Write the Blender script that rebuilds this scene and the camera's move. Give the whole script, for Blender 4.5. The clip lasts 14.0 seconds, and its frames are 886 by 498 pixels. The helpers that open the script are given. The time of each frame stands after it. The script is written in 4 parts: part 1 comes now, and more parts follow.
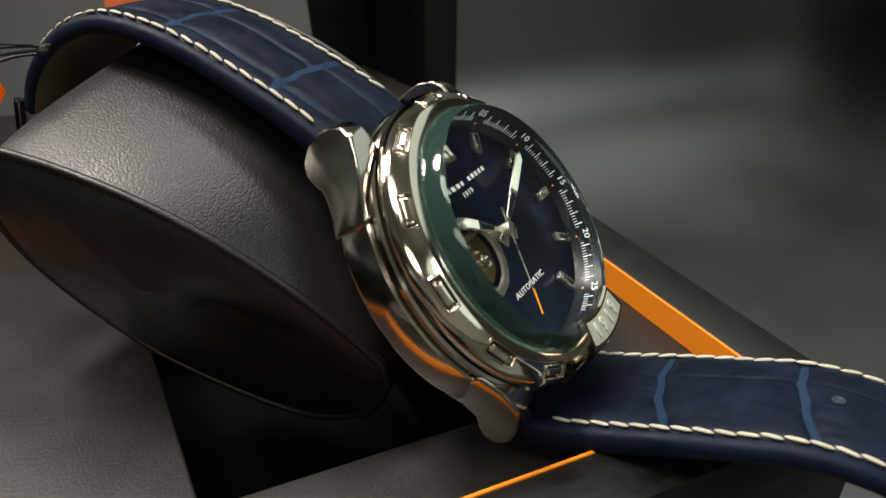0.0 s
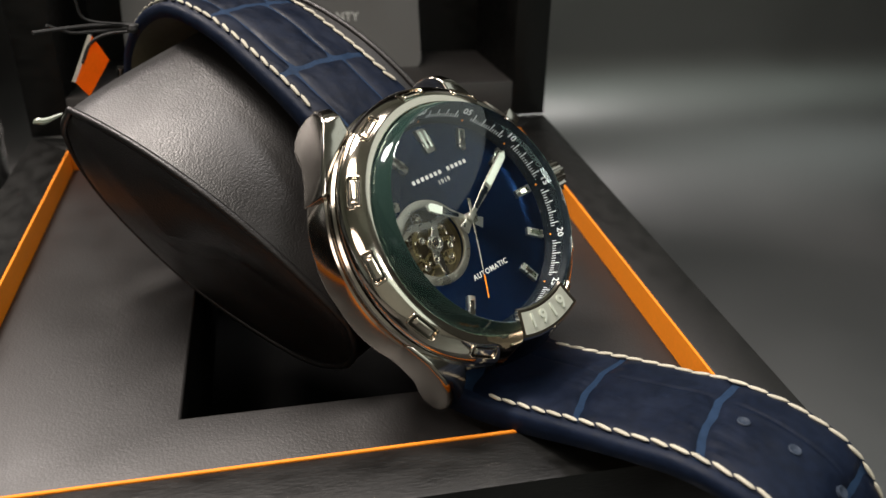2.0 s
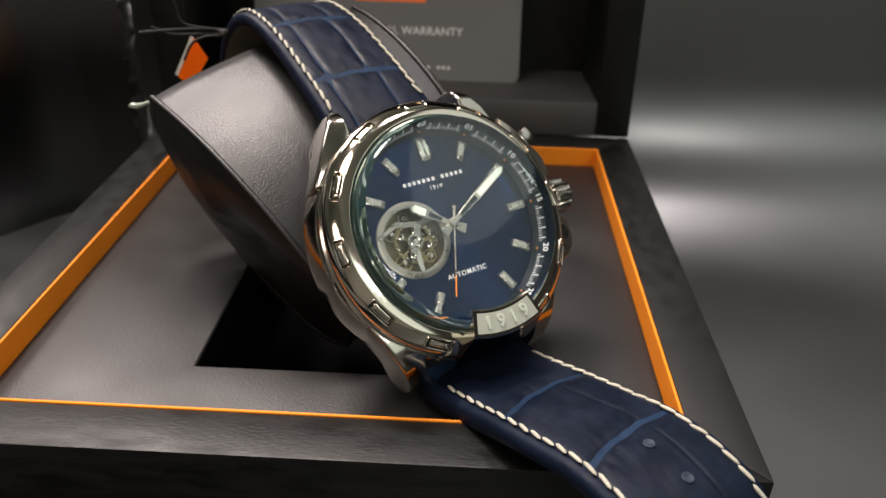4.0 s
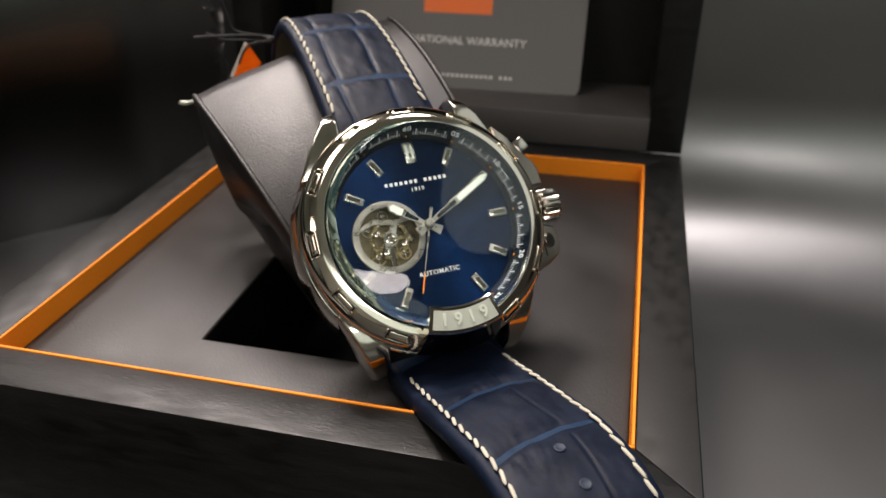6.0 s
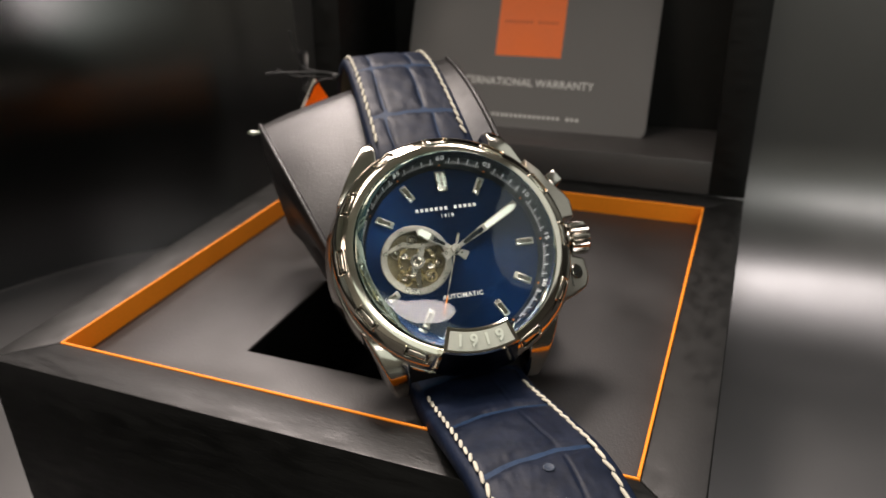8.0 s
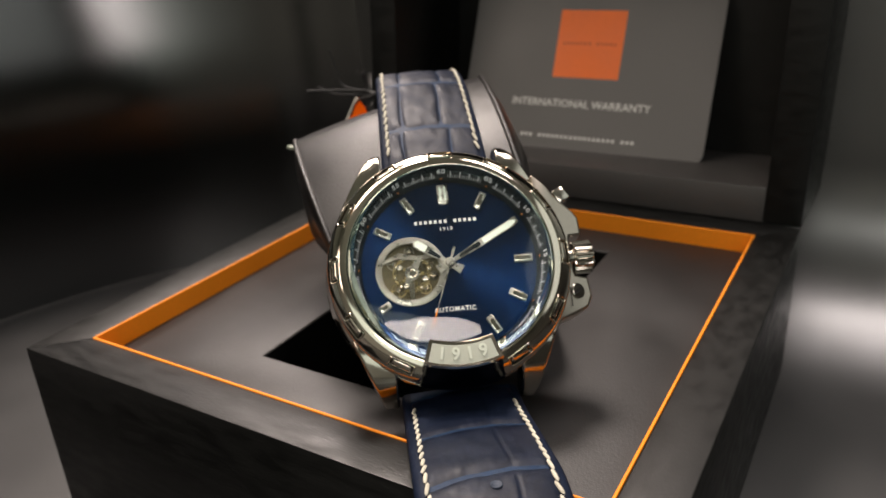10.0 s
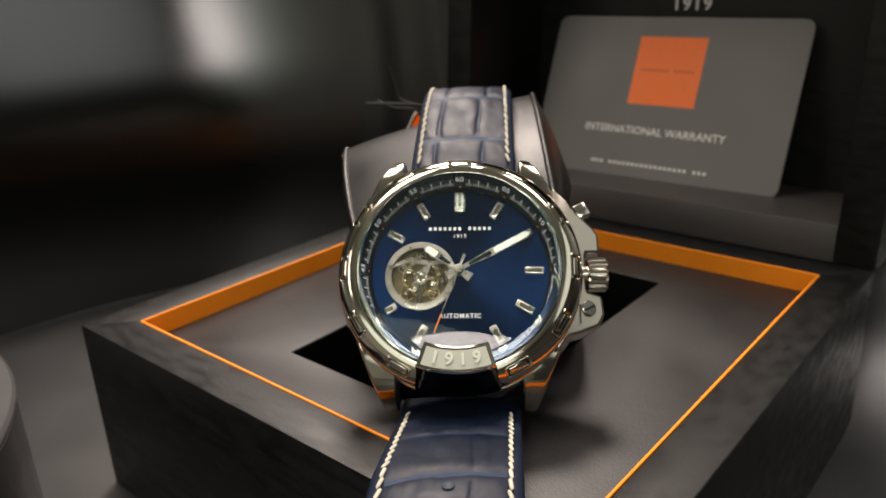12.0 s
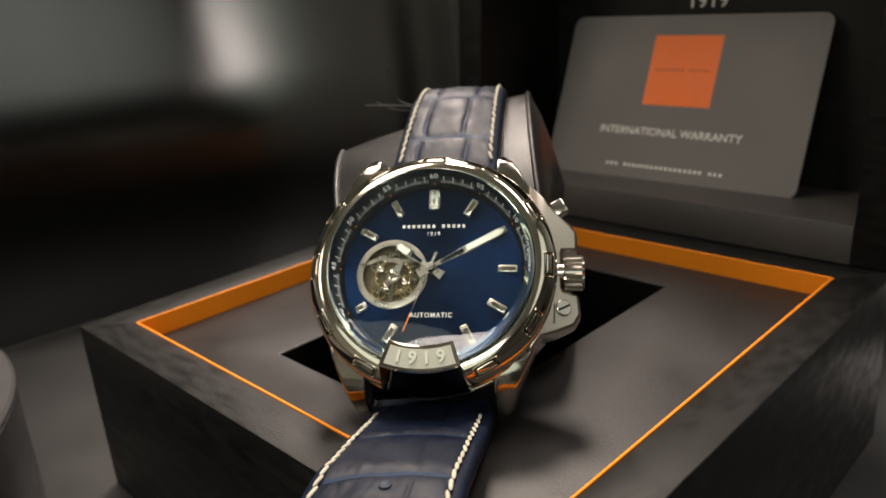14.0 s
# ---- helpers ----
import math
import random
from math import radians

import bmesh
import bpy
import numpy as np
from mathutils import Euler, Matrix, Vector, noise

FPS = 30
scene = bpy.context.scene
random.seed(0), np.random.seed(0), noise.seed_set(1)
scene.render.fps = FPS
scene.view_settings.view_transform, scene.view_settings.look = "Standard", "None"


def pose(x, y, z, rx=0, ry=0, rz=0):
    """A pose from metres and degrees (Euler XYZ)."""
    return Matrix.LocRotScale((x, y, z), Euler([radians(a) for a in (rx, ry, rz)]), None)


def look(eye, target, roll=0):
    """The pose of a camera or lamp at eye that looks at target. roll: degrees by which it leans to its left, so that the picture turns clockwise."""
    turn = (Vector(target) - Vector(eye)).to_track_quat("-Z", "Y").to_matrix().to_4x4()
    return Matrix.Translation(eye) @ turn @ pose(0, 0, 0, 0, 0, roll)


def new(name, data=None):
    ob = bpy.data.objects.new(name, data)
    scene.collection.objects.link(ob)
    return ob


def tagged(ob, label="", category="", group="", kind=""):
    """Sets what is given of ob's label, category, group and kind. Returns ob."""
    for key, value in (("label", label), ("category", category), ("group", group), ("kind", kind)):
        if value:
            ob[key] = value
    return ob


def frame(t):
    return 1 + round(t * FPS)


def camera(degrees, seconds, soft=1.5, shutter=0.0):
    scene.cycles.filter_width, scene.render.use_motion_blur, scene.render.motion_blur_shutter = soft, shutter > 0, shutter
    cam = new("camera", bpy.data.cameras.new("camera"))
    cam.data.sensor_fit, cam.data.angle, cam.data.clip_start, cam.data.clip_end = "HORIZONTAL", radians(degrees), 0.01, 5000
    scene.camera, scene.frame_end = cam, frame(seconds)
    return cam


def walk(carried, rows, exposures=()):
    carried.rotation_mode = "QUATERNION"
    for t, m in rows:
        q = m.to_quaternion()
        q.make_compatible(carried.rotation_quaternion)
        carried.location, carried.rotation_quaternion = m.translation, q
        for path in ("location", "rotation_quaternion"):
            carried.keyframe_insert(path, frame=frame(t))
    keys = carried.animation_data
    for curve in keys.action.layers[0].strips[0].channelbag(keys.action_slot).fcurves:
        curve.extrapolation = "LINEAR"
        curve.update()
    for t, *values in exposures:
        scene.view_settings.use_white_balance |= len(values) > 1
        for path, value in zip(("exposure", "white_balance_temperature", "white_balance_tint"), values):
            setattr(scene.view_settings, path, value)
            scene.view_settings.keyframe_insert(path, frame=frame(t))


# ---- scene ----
# ------------------------------------------------------------------ camera
cam = camera(59.9, 14.0)
PATH = [
    (0, (0.02616, -0.05930, 0.07273), (0.07713, 0.03350, 0.01625), 2.95),
    (0.5, (0.03415, -0.06481, 0.07513), (0.07835, 0.03025, 0.01674), 2.51),
    (1, (0.03890, -0.06966, 0.07652), (0.07626, 0.02804, 0.01770), 2.23),
    (1.5, (0.04755, -0.07446, 0.07807), (0.07784, 0.02487, 0.01793), 2.00),
    (2, (0.05337, -0.07947, 0.08045), (0.07674, 0.02129, 0.01961), 2.05),
    (2.5, (0.06166, -0.08418, 0.08063), (0.07737, 0.01775, 0.01928), 1.85),
    (3, (0.06833, -0.08553, 0.08114), (0.07730, 0.01708, 0.01958), 1.68),
    (3.5, (0.07717, -0.08907, 0.08342), (0.07966, 0.01433, 0.02256), 1.58),
    (4, (0.08378, -0.09265, 0.08525), (0.07988, 0.01126, 0.02536), 1.31),
    (4.2, (0.08610, -0.09356, 0.08709), (0.08015, 0.01024, 0.02716), 1.26),
    (6.3, (0.11413, -0.09502, 0.08692), (0.08687, 0.00649, 0.02901), -0.61),
    (6.5, (0.11461, -0.09490, 0.08427), (0.08610, 0.00681, 0.02733), -0.67),
    (7, (0.12000, -0.09656, 0.08581), (0.08725, 0.00453, 0.03008), -0.98),
    (7.5, (0.12367, -0.09703, 0.08581), (0.08648, 0.00359, 0.03202), -1.26),
    (9.8, (0.14650, -0.09029, 0.08223), (0.09062, 0.00476, 0.03488), -3.22),
    (10, (0.14763, -0.08835, 0.08196), (0.08994, 0.00574, 0.03486), -3.23),
    (10.5, (0.15101, -0.08679, 0.08193), (0.08819, 0.00459, 0.03607), -3.28),
    (11, (0.15805, -0.08410, 0.08084), (0.09086, 0.00499, 0.03669), -3.29),
    (11.5, (0.16036, -0.08066, 0.07627), (0.09029, 0.00661, 0.03297), -2.71),
    (12, (0.16523, -0.07866, 0.07628), (0.09133, 0.00642, 0.03505), -2.57),
    (12.5, (0.17366, -0.07387, 0.08015), (0.09410, 0.00854, 0.04439), -3.94),
    (13, (0.17348, -0.07026, 0.07644), (0.09216, 0.01060, 0.04111), -4.63),
    (13.5, (0.17331, -0.06928, 0.07447), (0.09199, 0.01084, 0.03748), -4.63),
    (14, (0.17536, -0.06706, 0.07157), (0.09448, 0.01272, 0.03294), -4.13),
]
walk(cam, [(t, look(eye, target, roll)) for t, eye, target, roll in PATH],
     exposures=[(0.0, 0.0, 6500, 10), (1.0, 0.0, 6500, 11), (3.5, 0.02, 6520, 18), (7.5, 0.05, 6600, 18), (10.0, 0.05, 6750, 18), (13.2, 0.14, 6900, 17), (14.0, 0.0, 7000, 17)])
cam.data.dof.use_dof = True
cam.data.dof.focus_distance = 0.118
cam.data.dof.aperture_fstop = 28.0

# ------------------------------------------------------------------ light
CM = 0.01
TABLE = -4.5
world = bpy.data.worlds.new("world")
scene.world = world
world.use_nodes = True
world.node_tree.nodes["Background"].inputs[0].default_value = (0.75, 0.85, 0.8, 1)
world.node_tree.nodes["Background"].inputs[1].default_value = 0.0008


def area_lamp(name, eye, target, sx, sy, watts, color):
    data = bpy.data.lights.new(name, "AREA")
    data.shape, data.size, data.size_y, data.energy, data.color = "ELLIPSE", sx, sy, watts, color
    ob = new(name, data)
    ob.matrix_world = look(eye, target)
    return ob


area_lamp("ceiling_lamp", (-0.20, -0.06, 0.80), (0.06, 0.05, 0.0), 0.40, 0.28, 3.2, (1.0, 0.93, 0.82))
area_lamp("back_ceiling_lamp", (-0.20, 0.35, 0.82), (0.05, 0.05, 0.0), 0.24, 0.20, 9.0, (1.0, 0.92, 0.82))
area_lamp("left_ceiling_lamp", (-0.45, 0.60, 0.60), (0.04, 0.05, 0.0), 0.30, 0.24, 4.9, (1.0, 0.92, 0.84))
area_lamp("rear_ceiling_lamp", (0.24, 0.26, 0.78), (0.17, 0.16, -0.03), 0.34, 0.16, 2.5, (1.0, 0.96, 0.91))
area_lamp("led_panel_light", (0.30, -0.31, 0.355), (0.085, 0.02, 0.02), 0.22, 0.06, 0.36, (1.0, 0.95, 0.90))
area_lamp("side_window_light", (0.62, 0.12, 0.57), (0.0, 0.05, 0.04), 0.70, 0.36, 0.50, (0.88, 1.0, 0.92))
# Added unseen warm lamp that brightens the face of the warranty card.
area_lamp("card_fill_lamp", (-0.70, -1.05, 1.00), (0.05, 0.08, 0.0), 0.7, 0.4, 4.0, (1.0, 0.88, 0.74))
area_lamp("front_window_light", (0.62, -1.42, 0.85), (0.06, 0.08, 0.02), 1.9, 1.1, 5.6, (0.84, 1.0, 0.87))

# ------------------------------------------------------------------ materials
def surf(name, col, rough=0.5, metal=0.0, var=0.2, s1=60.0, s2=900.0, bump=0.0, bs=1500.0, cells=False,
         stretch=(1, 1, 1), rvar=0.1, spec=0.5, rnd=0.0, dist=0.00012):
    m = bpy.data.materials.new(name)
    m.use_nodes = True
    nt = m.node_tree
    b = nt.nodes["Principled BSDF"]
    b.inputs["Roughness"].default_value = rough
    b.inputs["Metallic"].default_value = metal
    b.inputs["Specular IOR Level"].default_value = spec
    tc = nt.nodes.new("ShaderNodeTexCoord")
    mp = nt.nodes.new("ShaderNodeMapping")
    mp.inputs["Scale"].default_value = stretch
    nt.links.new(tc.outputs["Object"], mp.inputs["Vector"])

    def noise_tex(scale, detail=4.0):
        n = nt.nodes.new("ShaderNodeTexNoise")
        n.inputs["Scale"].default_value = scale
        n.inputs["Detail"].default_value = detail
        nt.links.new(mp.outputs["Vector"], n.inputs["Vector"])
        return n

    n1, n2 = noise_tex(s1), noise_tex(s2)
    add = nt.nodes.new("ShaderNodeMath")
    add.operation = "ADD"
    nt.links.new(n1.outputs["Fac"], add.inputs[0])
    nt.links.new(n2.outputs["Fac"], add.inputs[1])
    ramp = nt.nodes.new("ShaderNodeMapRange")
    ramp.inputs["From Min"].default_value = 0.6
    ramp.inputs["From Max"].default_value = 1.4
    nt.links.new(add.outputs[0], ramp.inputs["Value"])
    mix = nt.nodes.new("ShaderNodeMix")
    mix.data_type = "RGBA"
    mix.inputs[6].default_value = (*[c * (1 - var) for c in col], 1)
    mix.inputs[7].default_value = (*[min(1, c * (1 + var)) for c in col], 1)
    nt.links.new(ramp.outputs["Result"], mix.inputs["Factor"])
    out = mix.outputs[2]
    if rnd:
        info = nt.nodes.new("ShaderNodeObjectInfo")
        hsv = nt.nodes.new("ShaderNodeHueSaturation")
        mr = nt.nodes.new("ShaderNodeMapRange")
        mr.inputs["To Min"].default_value, mr.inputs["To Max"].default_value = 1 - rnd, 1 + rnd
        nt.links.new(info.outputs["Random"], mr.inputs["Value"])
        nt.links.new(mr.outputs["Result"], hsv.inputs["Value"])
        nt.links.new(out, hsv.inputs["Color"])
        out = hsv.outputs["Color"]
    nt.links.new(out, b.inputs["Base Color"])
    if rvar:
        rr = nt.nodes.new("ShaderNodeMapRange")
        rr.inputs["From Min"].default_value, rr.inputs["From Max"].default_value = 0.3, 0.7
        rr.inputs["To Min"].default_value, rr.inputs["To Max"].default_value = max(0.02, rough - rvar), min(1, rough + rvar)
        nt.links.new(n1.outputs["Fac"], rr.inputs["Value"])
        nt.links.new(rr.outputs["Result"], b.inputs["Roughness"])
    if bump:
        bn = nt.nodes.new("ShaderNodeBump")
        bn.inputs["Strength"].default_value = bump
        bn.inputs["Distance"].default_value = dist
        if cells:
            v = nt.nodes.new("ShaderNodeTexVoronoi")
            v.inputs["Scale"].default_value = bs
            nt.links.new(mp.outputs["Vector"], v.inputs["Vector"])
            nt.links.new(v.outputs["Distance"], bn.inputs["Height"])
            bn.invert = True
        else:
            nt.links.new(noise_tex(bs, 6.0).outputs["Fac"], bn.inputs["Height"])
        nt.links.new(bn.outputs["Normal"], b.inputs["Normal"])
    return m


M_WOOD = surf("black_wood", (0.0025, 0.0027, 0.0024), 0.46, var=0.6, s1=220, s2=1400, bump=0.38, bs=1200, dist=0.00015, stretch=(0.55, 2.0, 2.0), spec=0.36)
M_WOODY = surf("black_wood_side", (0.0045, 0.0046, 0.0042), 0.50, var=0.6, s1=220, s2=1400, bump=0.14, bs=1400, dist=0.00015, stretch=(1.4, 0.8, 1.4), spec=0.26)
M_ORANGE = surf("orange_card", (0.88, 0.25, 0.001), 0.7, var=0.08, s1=80, s2=1500, bump=0.2, bs=2500)
M_PAD = surf("black_leatherette", (0.012, 0.0114, 0.0112), 0.47, var=0.2, s1=40, s2=1200, bump=0.2, bs=2600, cells=True, spec=0.5)
M_CUSH = surf("cushion_leatherette", (0.009, 0.0085, 0.0085), 0.38, var=0.2, s1=50, s2=1500, bump=0.3, bs=3000, cells=True, dist=0.00015, spec=0.45)
M_LEDGE = surf("grey_lid_lining", (0.05, 0.047, 0.046), 0.48, var=0.15, s1=40, s2=1200, bump=0.15, bs=2600, cells=True)
# The deep shade inside the well is put into this near-black colour.
M_WELL_SHADE = surf("well_shade_black", (0.002, 0.002, 0.002), 0.8, var=0.2, spec=0.1)
def satin(name, col, rough, share, bump, bs):
    """A lacquered sheet: dark body under an even gloss that falls off quickly."""
    m = surf(name, col, 0.6, var=0.14, s1=15, s2=1800, bump=bump, bs=bs, rvar=0.0, spec=0.0)
    nt = m.node_tree
    gl, mx = (nt.nodes.new(k) for k in ("ShaderNodeBsdfGlossy", "ShaderNodeMixShader"))
    gl.distribution = "BECKMANN"
    gl.inputs["Color"].default_value = (1.0, 0.97, 0.99, 1)
    gl.inputs["Roughness"].default_value = rough
    mx.inputs[0].default_value = share
    body = nt.nodes["Principled BSDF"]
    if body.inputs["Normal"].links:
        nt.links.new(body.inputs["Normal"].links[0].from_socket, gl.inputs["Normal"])
    nt.links.new(body.outputs[0], mx.inputs[1])
    nt.links.new(gl.outputs[0], mx.inputs[2])
    nt.links.new(mx.outputs[0], nt.nodes["Material Output"].inputs[0])
    return m


M_TABLE = surf("grey_satin_sheet", (0.008, 0.0077, 0.0080), 0.35, var=0.12, s1=15, s2=1800, bump=0.12, bs=2600, rvar=0.05, spec=0.9)
M_TABLE.node_tree.nodes["Principled BSDF"].inputs["IOR"].default_value = 1.92
M_PANEL = satin("black_satin_panel", (0.0012, 0.0018, 0.0015), 0.27, 0.12, 0.05, 60)
M_GLOSS = surf("black_gloss", (0.004, 0.004, 0.004), 0.15, var=0.2, s1=20)
M_CARD = surf("grey_card", (0.115, 0.112, 0.110), 0.55, var=0.06, s1=40, s2=2500)
M_LOGO = surf("orange_print", (0.85, 0.16, 0.02), 0.55, var=0.05)
M_PRINT = surf("silver_print", (0.62, 0.62, 0.60), 0.45, var=0.05)
M_STEEL = surf("polished_steel", (0.68, 0.61, 0.52), 0.09, 1.0, var=0.05, s1=120, s2=2000, rvar=0.03)
M_FLANK = surf("polished_flank_steel", (0.45, 0.42, 0.375), 0.15, 1.0, var=0.08, s1=200, s2=2600, rvar=0.04)
M_NAVY = surf("navy_leather", (0.0038, 0.0072, 0.0175), 0.47, var=0.45, s1=180, s2=900, bump=0.45, bs=520, dist=0.00016, spec=0.14)
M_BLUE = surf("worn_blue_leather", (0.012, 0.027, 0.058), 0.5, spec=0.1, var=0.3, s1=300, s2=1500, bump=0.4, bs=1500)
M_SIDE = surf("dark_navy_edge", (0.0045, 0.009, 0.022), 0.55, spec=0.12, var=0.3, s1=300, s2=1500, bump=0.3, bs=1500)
M_HOLE = surf("scuffed_disc", (0.026, 0.036, 0.055), 0.5, spec=0.2, var=0.3, s1=900, s2=3000, bump=0.2, bs=3000)
M_UNDER = surf("strap_lining", (0.10, 0.085, 0.05), 0.7, var=0.2, bump=0.2)
M_THREAD = surf("cream_thread", (0.45, 0.425, 0.345), 0.85, var=0.12, s1=900, s2=4000, bump=0.5, bs=5000, rnd=0.1)
M_DIAL = surf("blue_dial", (0.003, 0.017, 0.058), 0.31, 1.0, var=0.1, rvar=0.03)
M_RING = surf("dark_chapter_ring", (0.003, 0.006, 0.010), 0.20, var=0.1, spec=0.4)
M_LUME = surf("pale_lume", (0.62, 0.70, 0.60), 0.5, var=0.05, s1=400)
M_WHITE = surf("white_print", (0.62, 0.64, 0.63), 0.5, var=0.03)
M_GOLD = surf("movement_brass", (0.55, 0.46, 0.24), 0.28, 1.0, var=0.2, s1=500)
M_MOVE = surf("movement_steel", (0.42, 0.40, 0.33), 0.3, 1.0, var=0.25, s1=500)
M_BLACK = surf("black_gap", (0.004, 0.004, 0.004), 0.5, var=0.2)
M_STRING = surf("black_cord", (0.02, 0.02, 0.02), 0.7, var=0.3, s1=2000)
M_WALL = surf("room_paint", (0.50, 0.53, 0.48), 0.8, var=0.06, s1=2, s2=40)
M_FLOOR = surf("dark_floor", (0.03, 0.03, 0.028), 0.6, var=0.2, s1=4, s2=60)
M_PAPER = surf("white_paper", (0.7, 0.68, 0.62), 0.7, var=0.05)
M_DIGIT = surf("pale_relief", (0.60, 0.64, 0.55), 0.5, 0.2, var=0.05, s1=400)
M_FROST = surf("frosted_steel", (0.45, 0.47, 0.40), 0.55, 0.3, var=0.06, s1=900, s2=6000, bump=0.2, bs=6000)
nt = M_DIAL.node_tree
tg = nt.nodes.new("ShaderNodeTangent")
tg.direction_type, tg.axis = "RADIAL", "Z"
b = nt.nodes["Principled BSDF"]
b.inputs["Anisotropic"].default_value = 0.85
b.inputs["Anisotropic Rotation"].default_value = 0.0
nt.links.new(tg.outputs[0], b.inputs["Tangent"])
M_SATIN = surf("satin_case_steel", (0.50, 0.46, 0.40), 0.13, 1.0, var=0.06, s1=200, s2=2500, rvar=0.03)
M_GUARD = surf("satin_guard_steel", (0.40, 0.36, 0.31), 0.30, 1.0, var=0.06, s1=200, s2=2500, rvar=0.03)
M_MARK = surf("satin_steel", (0.43, 0.42, 0.36), 0.3, 1.0, var=0.1, s1=600)
M_RIM = surf("dull_steel_rim", (0.33, 0.32, 0.27), 0.34, 0.9, var=0.15, s1=400)
# Steel darkened in its colour for the shade in the sunk window floors.
M_RECESS_SHADE = surf("recess_shade_steel", (0.07, 0.068, 0.06), 0.25, 1.0, var=0.1)
# The dark strap mirrored in the bezel edge is put into this colour.
M_STRAP_REFLECTION = surf("strap_reflection_steel", (0.05, 0.052, 0.06), 0.14, 1.0, var=0.1)
M_BRONZE = surf("dark_bronze", (0.17, 0.145, 0.085), 0.42, 0.9, var=0.3, s1=400)


def glass_mat(name, tint, rough, haze):
    """Clear glass; haze is the share of a teal sheen put into the colour."""
    m = bpy.data.materials.new(name)
    m.use_nodes = True
    nt = m.node_tree
    b = nt.nodes["Principled BSDF"]
    gl, mx = nt.nodes.new("ShaderNodeBsdfGlass"), nt.nodes.new("ShaderNodeMixShader")
    gl.inputs["Color"].default_value = (*tint, 1)
    gl.inputs["Roughness"].default_value = rough
    gl.inputs["IOR"].default_value = 1.52
    b.inputs["Base Color"].default_value = (0.20, 0.42, 0.36, 1)
    b.inputs["Roughness"].default_value = 0.2
    mx.inputs[0].default_value = haze
    nt.links.new(gl.outputs[0], mx.inputs[1])
    nt.links.new(b.outputs[0], mx.inputs[2])
    nt.links.new(mx.outputs[0], nt.nodes["Material Output"].inputs[0])
    return m


M_GLASS = glass_mat("crystal_glass", (0.97, 0.985, 0.985), 0.0, 0.0)
# The teal of light reflected in the bevel is painted into tint and haze.
M_EDGE = glass_mat("teal_sheen_edge", (0.84, 0.96, 0.93), 0.03, 0.08)

# ------------------------------------------------------------------ shape helpers (lengths in centimetres)
def finish(bm, name, material, parent=None, label="", m=None, smooth=True, angle=40):
    me = bpy.data.meshes.new(name)
    bmesh.ops.recalc_face_normals(bm, faces=bm.faces)
    bm.transform(Matrix.Scale(CM, 4))
    if smooth:
        lim = radians(angle)
        for fc in bm.faces:
            fc.smooth = True
        for e in bm.edges:
            e.smooth = len(e.link_faces) == 2 and e.calc_face_angle(0) < lim
    bm.to_mesh(me)
    bm.free()
    mats = material if isinstance(material, (list, tuple)) else [material]
    for mt in mats:
        me.materials.append(mt)
    ob = new(name, me)
    if parent is not None:
        ob.parent = parent
    if m is not None:
        ob.matrix_local = m
    if label:
        ob["label"] = label
    return ob


def part(name, bm, material, parent, label="", m=None, smooth=True, angle=40):
    return finish(bm, name, material, parent, label, m, smooth, angle)


def thing(name, label, category, m=None, group="", kind=""):
    ob = new(name)
    ob.empty_display_size = 0.01
    if m is not None:
        ob.matrix_world = m
    return tagged(ob, label, category, group, kind)


def bevelled(bm, width, segs=2, angle=30):
    if width:
        es = [e for e in bm.edges if len(e.link_faces) == 2 and e.calc_face_angle(0) > radians(angle)]
        bmesh.ops.bevel(bm, geom=es, offset=width, segments=segs, affect="EDGES", profile=0.5, clamp_overlap=True)
    return bm


def block(x0, x1, y0, y1, z0, z1, bev=0.0, segs=2):
    bm = bmesh.new()
    bmesh.ops.create_cube(bm, size=1.0)
    for v in bm.verts:
        v.co = Vector(((x0 + x1) / 2 + v.co.x * (x1 - x0), (y0 + y1) / 2 + v.co.y * (y1 - y0), (z0 + z1) / 2 + v.co.z * (z1 - z0)))
    return bevelled(bm, bev, segs)


def prism(poly, z0, z1, bev=0.0, segs=2, swap=None):
    """A polygon in x, y pushed from z0 to z1; swap turns every corner into its place."""
    bm = bmesh.new()
    lo = [bm.verts.new((x, y, z0)) for x, y in poly]
    hi = [bm.verts.new((x, y, z1)) for x, y in poly]
    n = len(poly)
    bm.faces.new(lo[::-1])
    bm.faces.new(hi)
    for i in range(n):
        bm.faces.new((lo[i], lo[(i + 1) % n], hi[(i + 1) % n], hi[i]))
    bmesh.ops.recalc_face_normals(bm, faces=bm.faces)
    bevelled(bm, bev, segs)
    if swap:
        for v in bm.verts:
            v.co = swap(v.co)
        bmesh.ops.recalc_face_normals(bm, faces=bm.faces)
    return bm


def lathe(profile, seg=96, a0=0.0, a1=2 * math.pi, wave=None, close=False):
    """Turns a profile of (r, z) about z; angles run clockwise from 12 o'clock (+y)."""
    bm = bmesh.new()
    full = abs(a1 - a0 - 2 * math.pi) < 1e-6
    rings = []
    for i in range(seg if full else seg + 1):
        a = a0 + (a1 - a0) * i / seg
        row = []
        for r, z in profile:
            k = r + (wave(a, r, z) if wave else 0.0)
            row.append(bm.verts.new((k * math.sin(a), k * math.cos(a), z)))
        rings.append(row)
    n = len(rings)
    m = len(profile)
    for i in range(n if full else n - 1):
        p, q = rings[i], rings[(i + 1) % n]
        for j in range(m if close else m - 1):
            bm.faces.new((p[j], q[j], q[(j + 1) % m], p[(j + 1) % m]))
    if close and not full:
        bm.faces.new(rings[0])
        bm.faces.new(rings[-1][::-1])
    bmesh.ops.remove_doubles(bm, verts=bm.verts, dist=1e-5)
    return bm


